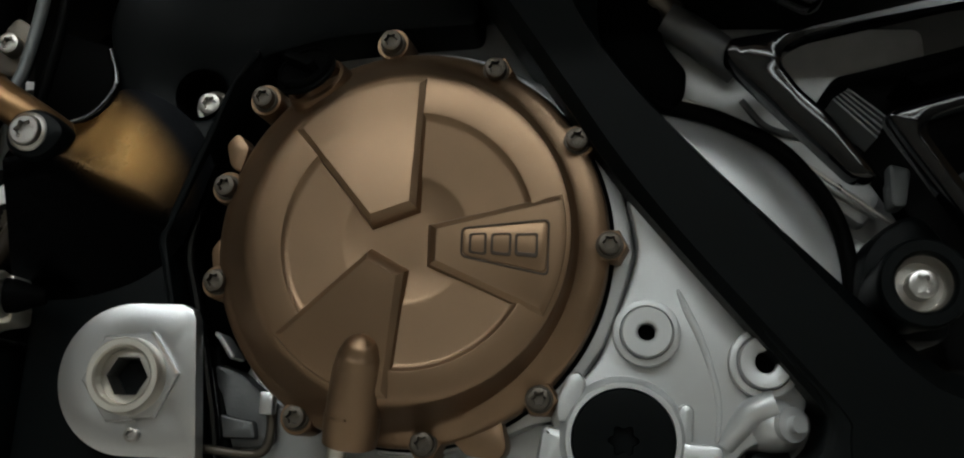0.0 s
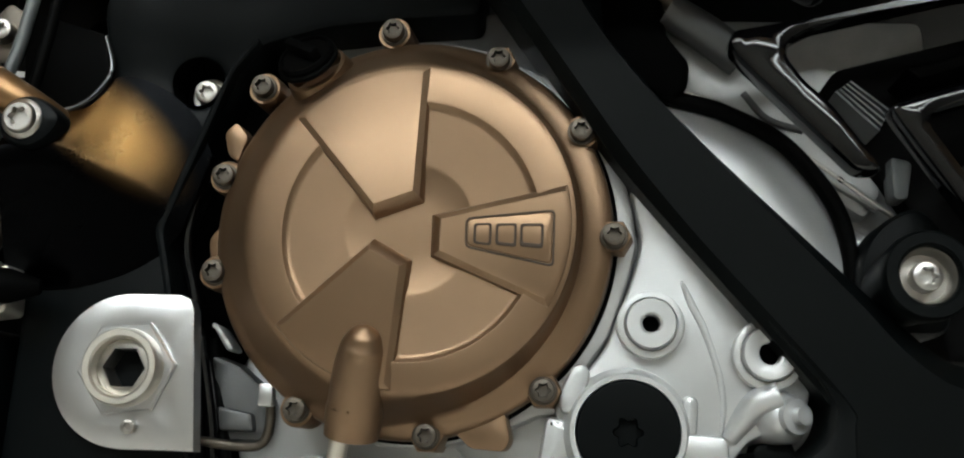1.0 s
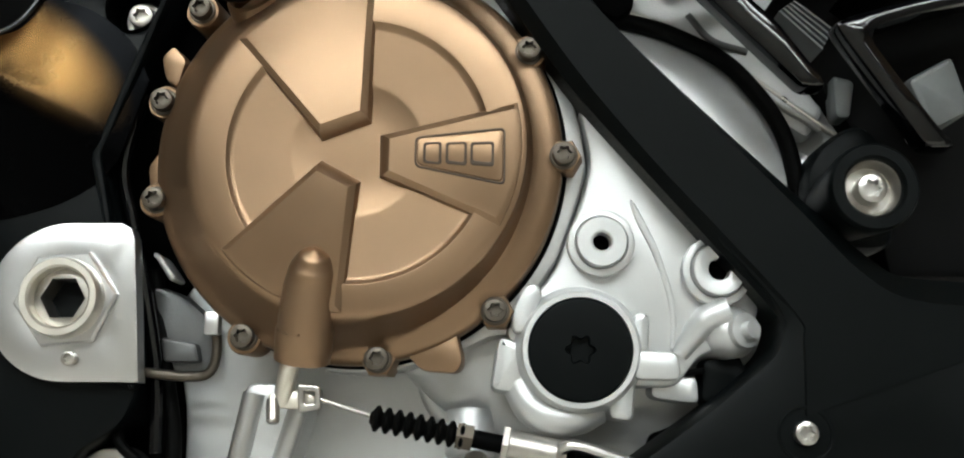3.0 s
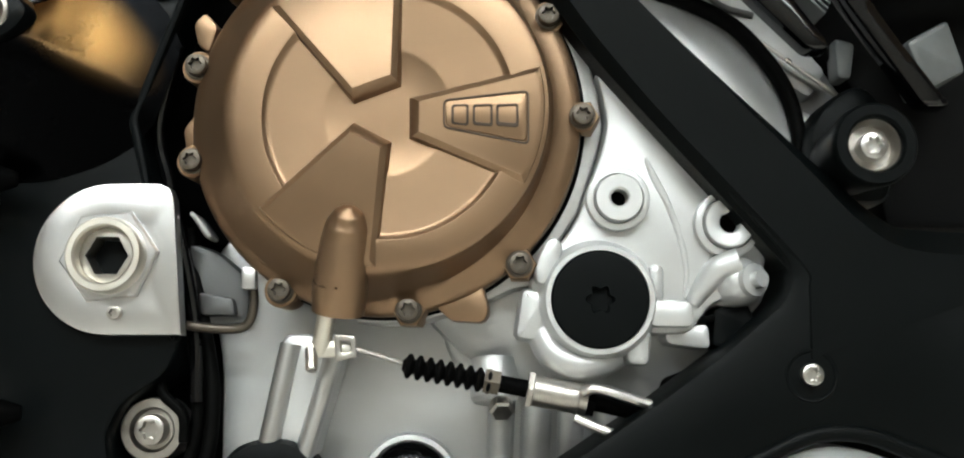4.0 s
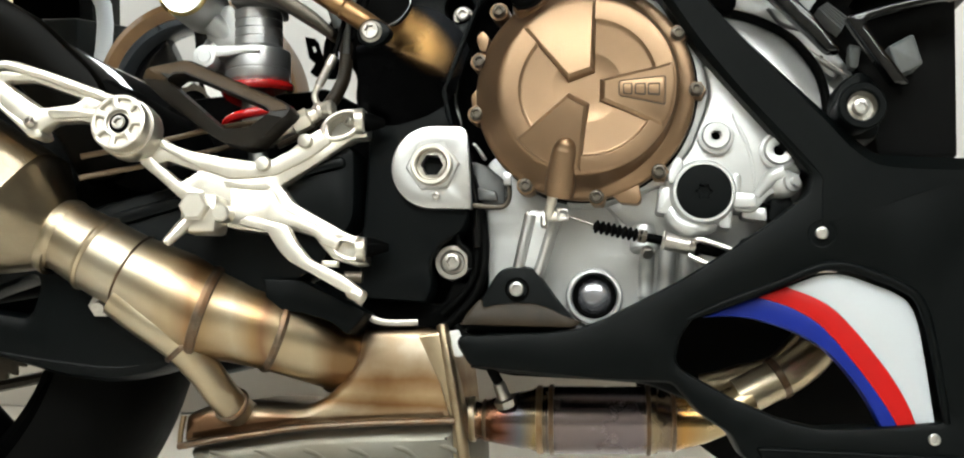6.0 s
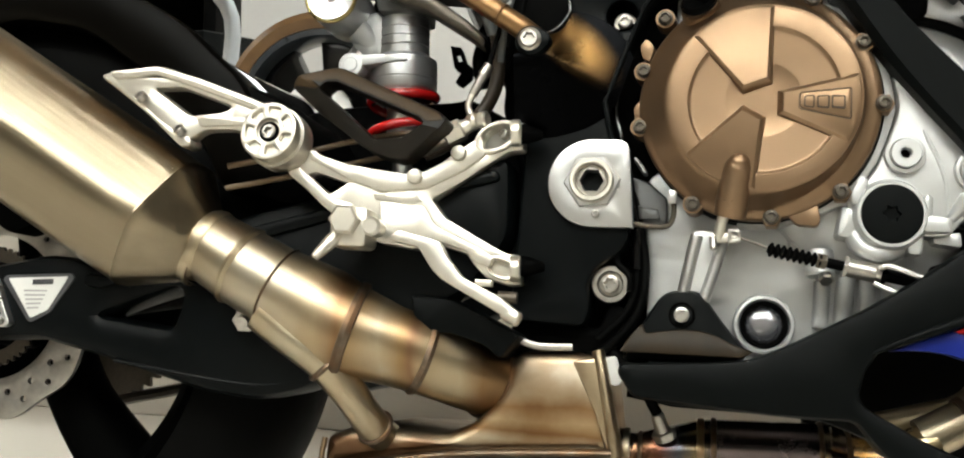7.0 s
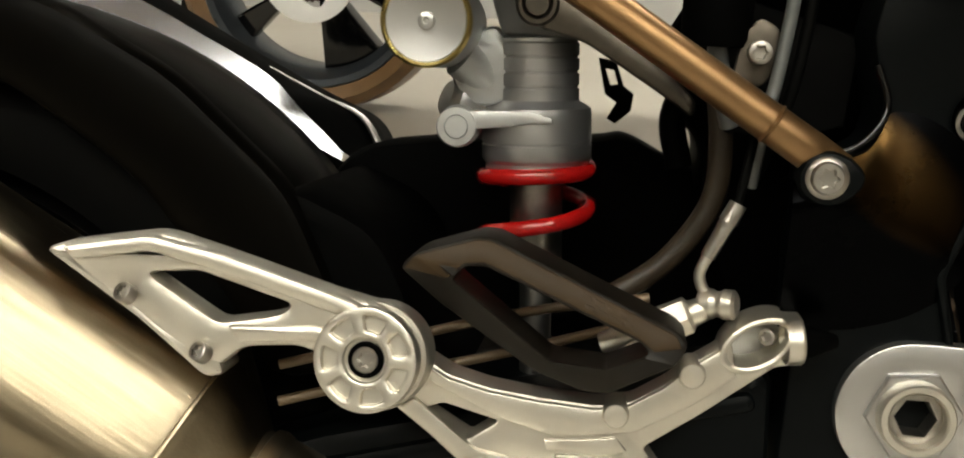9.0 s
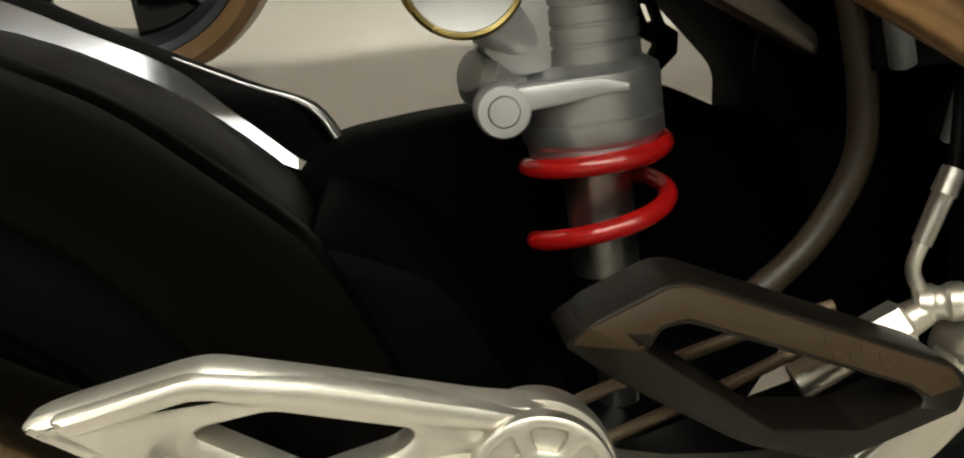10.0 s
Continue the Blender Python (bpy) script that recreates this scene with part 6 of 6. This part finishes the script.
for k in range(58):
    a = -20 + 10 * k
    drop = 0.009 * a / 180 if a < 180 else (0.009 + 0.0155 * (a - 180) / 180 if a < 360 else 0.0245 + 0.0215 * (a - 360) / 180)
    z = 0.5535 - drop
    coil.append((SX - 0.055 * (z - SZ) + 0.0330 * math.cos(radians(a)), SY - 0.02 * (z - SZ) - 0.0330 * math.sin(radians(a)), z))
part("spring", tube(coil, 0.0050, 16, 1), RED, shock, "glossy red coil spring")
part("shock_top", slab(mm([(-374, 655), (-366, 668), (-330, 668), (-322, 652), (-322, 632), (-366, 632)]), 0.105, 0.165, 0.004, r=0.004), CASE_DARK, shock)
part("top_bolt", joined(lathe([(0.0125, -0.01), (0.0125, 0.004), (0.0110, 0.006), (0.0090, 0.006), (0.0075, 0.003), (0.0065, 0.006), (0, 0.006)], along((-0.3440, 0.090, 0.6500), OUT), 32)), STEEL_DARK, shock)
part("linkage_arm", slab(mm([(-360, 652), (-350, 664), (-334, 662), (-318, 650), (-270, 618), (-250, 600), (-252, 590), (-266, 600), (-316, 630), (-344, 637)]), 0.088, 0.110, 0.004, r=0.006), STEEL_DARK, bike, "grey cast shock linkage arm")
RM = along((-0.4055, 0.074, 0.6368), OUT) @ Matrix.Diagonal((0.94, 0.94, 1, 1))
res = part("shock_reservoir", lathe([(0, -0.07), (0.0265, -0.07), (0.0280, -0.062), (0.0280, -0.008), (0.0272, -0.003), (0.0268, 0.0), (0.0262, 0.0)], RM, 56), CASE, bike, "silver shock reservoir with a brass-coloured ring and a dished cap")
part("reservoir_ring", lathe([(0.0268, -0.004), (0.0282, -0.002), (0.0282, 0.001), (0.0268, 0.002), (0.0250, 0.001)], RM, 56), BRASS, res)
part("reservoir_cap", lathe([(0.0252, 0.001), (0.0245, 0.0016), (0.0090, -0.0006), (0.0055, -0.0006), (0.0050, 0.002), (0.0038, 0.0026), (0.0020, 0.0026), (0.0016, 0.001), (0, 0.001)], RM, 48), POLISHED, res)
part("reservoir_bridge", tube([(-0.392, 0.12, 0.618), (-0.375, 0.13, 0.605), (-0.36, 0.135, 0.60)], 0.013, 18), CASE, res)
part("bridge_web", slab(mm([(-402, 622), (-372, 640), (-360, 625), (-362, 590), (-384, 588), (-396, 600)]), 0.118, 0.15, 0.006, r=0.008), CASE, res)
# dark inner bodywork behind the shock
part("inner_fender", slab(mm([(-520, 500), (-478, 553), (-415, 562), (-306, 568), (-292, 573), (-244, 548), (-200, 540), (-200, 470), (-260, 440), (-400, 430)]), 0.21, 0.27, 0.01, r=0.02), BLACK, bike)
# added black blocker; its outline is placed to fit the camera's view
part("dark_blocker", slab(mm([(-243, 546), (-241, 571), (-262, 596), (-281, 618), (-268, 640), (-240, 690), (-120, 700), (-120, 420), (-200, 420)]), 0.15, 0.28, 0.008, r=0.01), BLACK, bike)
part("loom_clip", slab(mm([(-311, 623), (-299, 621), (-293, 605), (-286, 600), (-287, 589), (-297, 580), (-303, 583), (-297, 594), (-305, 599)]), 0.19, 0.205, 0.001, holes=[mm([(-306, 616), (-300, 615), (-297, 606), (-302, 605)])], r=0.001), BLACK, bike)
part("cable_loom", tube([(-0.250, 0.12, 0.62), (-0.262, 0.12, 0.590), (-0.256, 0.12, 0.560)], 0.008, 12), BLACK, bike, "black cable loom")
part("seat_base", slab(mm([(-560, 705), (-420, 700), (-300, 690), (-200, 690), (-200, 720), (-560, 730)]), 0.03, 0.27, 0.006, r=0.01), BLACK, bike)

# ---- behind the machine ----
# plinth added to carry a wheel placed and sized to fit the camera's view
PZ0 = 0.337
plinth = tagged(part("display_plinth", box(-2.2, 1.2, 0.95, 2.2, 0.0, PZ0, 0.008), PLINTH), "low beige display plinth behind the motorcycle", "plinth", kind="structure")
other = tagged(new("parked_motorcycle"), "dark parked motorcycle on the beige plinth, seen in part", "motorcycle")
WR = 0.212
other.matrix_basis = Matrix.Translation((-0.765, 1.200, PZ0 + WR + 0.001))
O3 = (0, 0, 0)
ow = part("front_wheel", lathe([(0.158, -0.050), (0.168, -0.053), (0.172, -0.045), (0.160, -0.03), (0.158, 0.03), (0.172, 0.045), (0.168, 0.053), (0.158, 0.050), (0.146, 0.03), (0.146, -0.03), (0.158, -0.050)], along(O3, OUT), 80), RIM, other, "blue-grey wheel rim with black spokes")
part("tyre", lathe([(0.170, -0.050), (0.188, -0.062), (0.203, -0.046), (WR, 0), (0.203, 0.046), (0.188, 0.062), (0.170, 0.050)], along(O3, OUT), 80), TYRE_WARM, ow, "tyre, its warm sheen put into a brown colour")
openings = [(250, 24), (322, 11), (34, 11), (106, 11), (196, 14)]
for (a, w), (b, v) in zip(openings, openings[1:] + openings[:1]):
    lo, hi = a + w, (b - v) if b > a else b - v + 360
    part("spoke", slab(arc(0, 0, 0.150, lo, hi, 8) + arc(0, 0, 0.024, hi, lo, 4), -0.022, 0.012, 0.004), GLOSS, ow)
part("brake_disc", slab(arc(0, 0, 0.071, 0, 360, 60)[:-1], -0.066, -0.061, 0.0008, holes=[[(0.044 * (1 + 0.14 * math.cos(5 * t)) * math.cos(t), 0.044 * (1 + 0.14 * math.cos(5 * t)) * math.sin(t)) for t in (2 * math.pi * j / 60 for j in range(60))]]), DISC, ow, "bright white brake disc")
part("wheel_hub", lathe([(0, -0.06), (0.024, -0.06), (0.030, 0.04), (0.020, 0.055), (0.008, 0.056), (0, 0.05)], along(O3, OUT), 30), BLACK, ow)
part("hub_nut", lathe([(0.011, 0.05, hexagon), (0.011, 0.064, hexagon), (0, 0.064)], along(O3, OUT), 24), CHROME, ow)
part("sensor_ring", lathe([(0.030, -0.002), (0.041, -0.002, lambda a: 1 + 0.04 * math.cos(30 * a)), (0.041, 0.002, lambda a: 1 + 0.04 * math.cos(30 * a)), (0.030, 0.002)], along((0, -0.055, 0), OUT), 120), STEEL_DARK, ow)
part("brake_caliper", slab(mm([(30, 70), (62, 92), (98, 70), (104, 20), (80, 10), (66, 40)]), -0.085, -0.03, 0.006, r=0.008), BLACK, other)
part("fork_leg", tube([(0.01, 0.078, 0.0), (0.22, 0.078, 0.62)], 0.024, 18, 2), BLACK, other)
part("body_panel", slab(mm([(210, 420), (300, 560), (760, 600), (1100, 520), (1200, 260), (800, 60), (420, 0), (300, 160)]), -0.12, 0.12, 0.05, r=0.06), GLOSS, other)
part("front_cowl", slab(mm([(-330, 350), (-250, 325), (-190, 300), (-60, 300), (40, 320), (120, 420), (60, 700), (-400, 700)]), -0.05, 0.15, 0.02, r=0.02), BLACK, other)
part("cowl_strip", slab(mm([(-120, 330), (-70, 318), (-40, 345), (-60, 352), (-110, 350)]), -0.056, -0.04, 0.002), HOSE_BROWN, other)
part("paddock_stand", tube([(0.9, -0.1, -WR + 0.02), (0.9, -0.1, 0.05), (0.86, 0.0, 0.12), (0.9, 0.1, 0.05), (0.9, 0.1, -WR + 0.02)], 0.016, 12, 3), STEEL_DARK, other)
# stand, post and boxes on the plinth
def crate(name, label, mat, x, y, w, d, h, z0, turn=0):
    ob = part(name, box(-w / 2, w / 2, -d / 2, d / 2, 0, h, 0.006), mat, at=pose(x, y, z0, 0, 0, turn))
    return tagged(ob, label, "box")


shelf = tagged(new("display_rack"), "black display rack with three boards and a closed back", "rack")
shelf.matrix_basis = pose(-1.95, 2.45, 0, 0, 0, 10)
for x in (-0.35, 0.35):
    part("upright", box(x - 0.02, x + 0.02, -0.16, 0.16, 0, 1.1, 0.004), BLACK, shelf)
for z in (0.25, 0.60, 0.95):
    part("board", box(-0.33, 0.33, -0.15, 0.15, z, z + 0.025, 0.003), BLACK, shelf)
part("back_panel", box(-0.33, 0.33, 0.15, 0.165, 0.02, 1.08, 0.002), BLACK, shelf)
crate("carton", "plain beige cardboard carton on the plinth", CARD, -1.335, 1.40, 0.10, 0.12, 0.475, PZ0, 25)
crate("storage_case", "black plastic storage case on the plinth", PLASTIC, -1.22, 1.62, 0.12, 0.20, 0.42, PZ0, -12)
post = tagged(part("white_post", tube([(-1.10, 1.38, PZ0), (-1.07, 1.38, PZ0 + 0.25), (-1.055, 1.38, PZ0 + 0.43), (-1.13, 1.38, PZ0 + 0.52), (-1.20, 1.38, PZ0 + 0.60)], 0.017, 16, 4), WHITE_P), "white tubular stand on the plinth", "post")
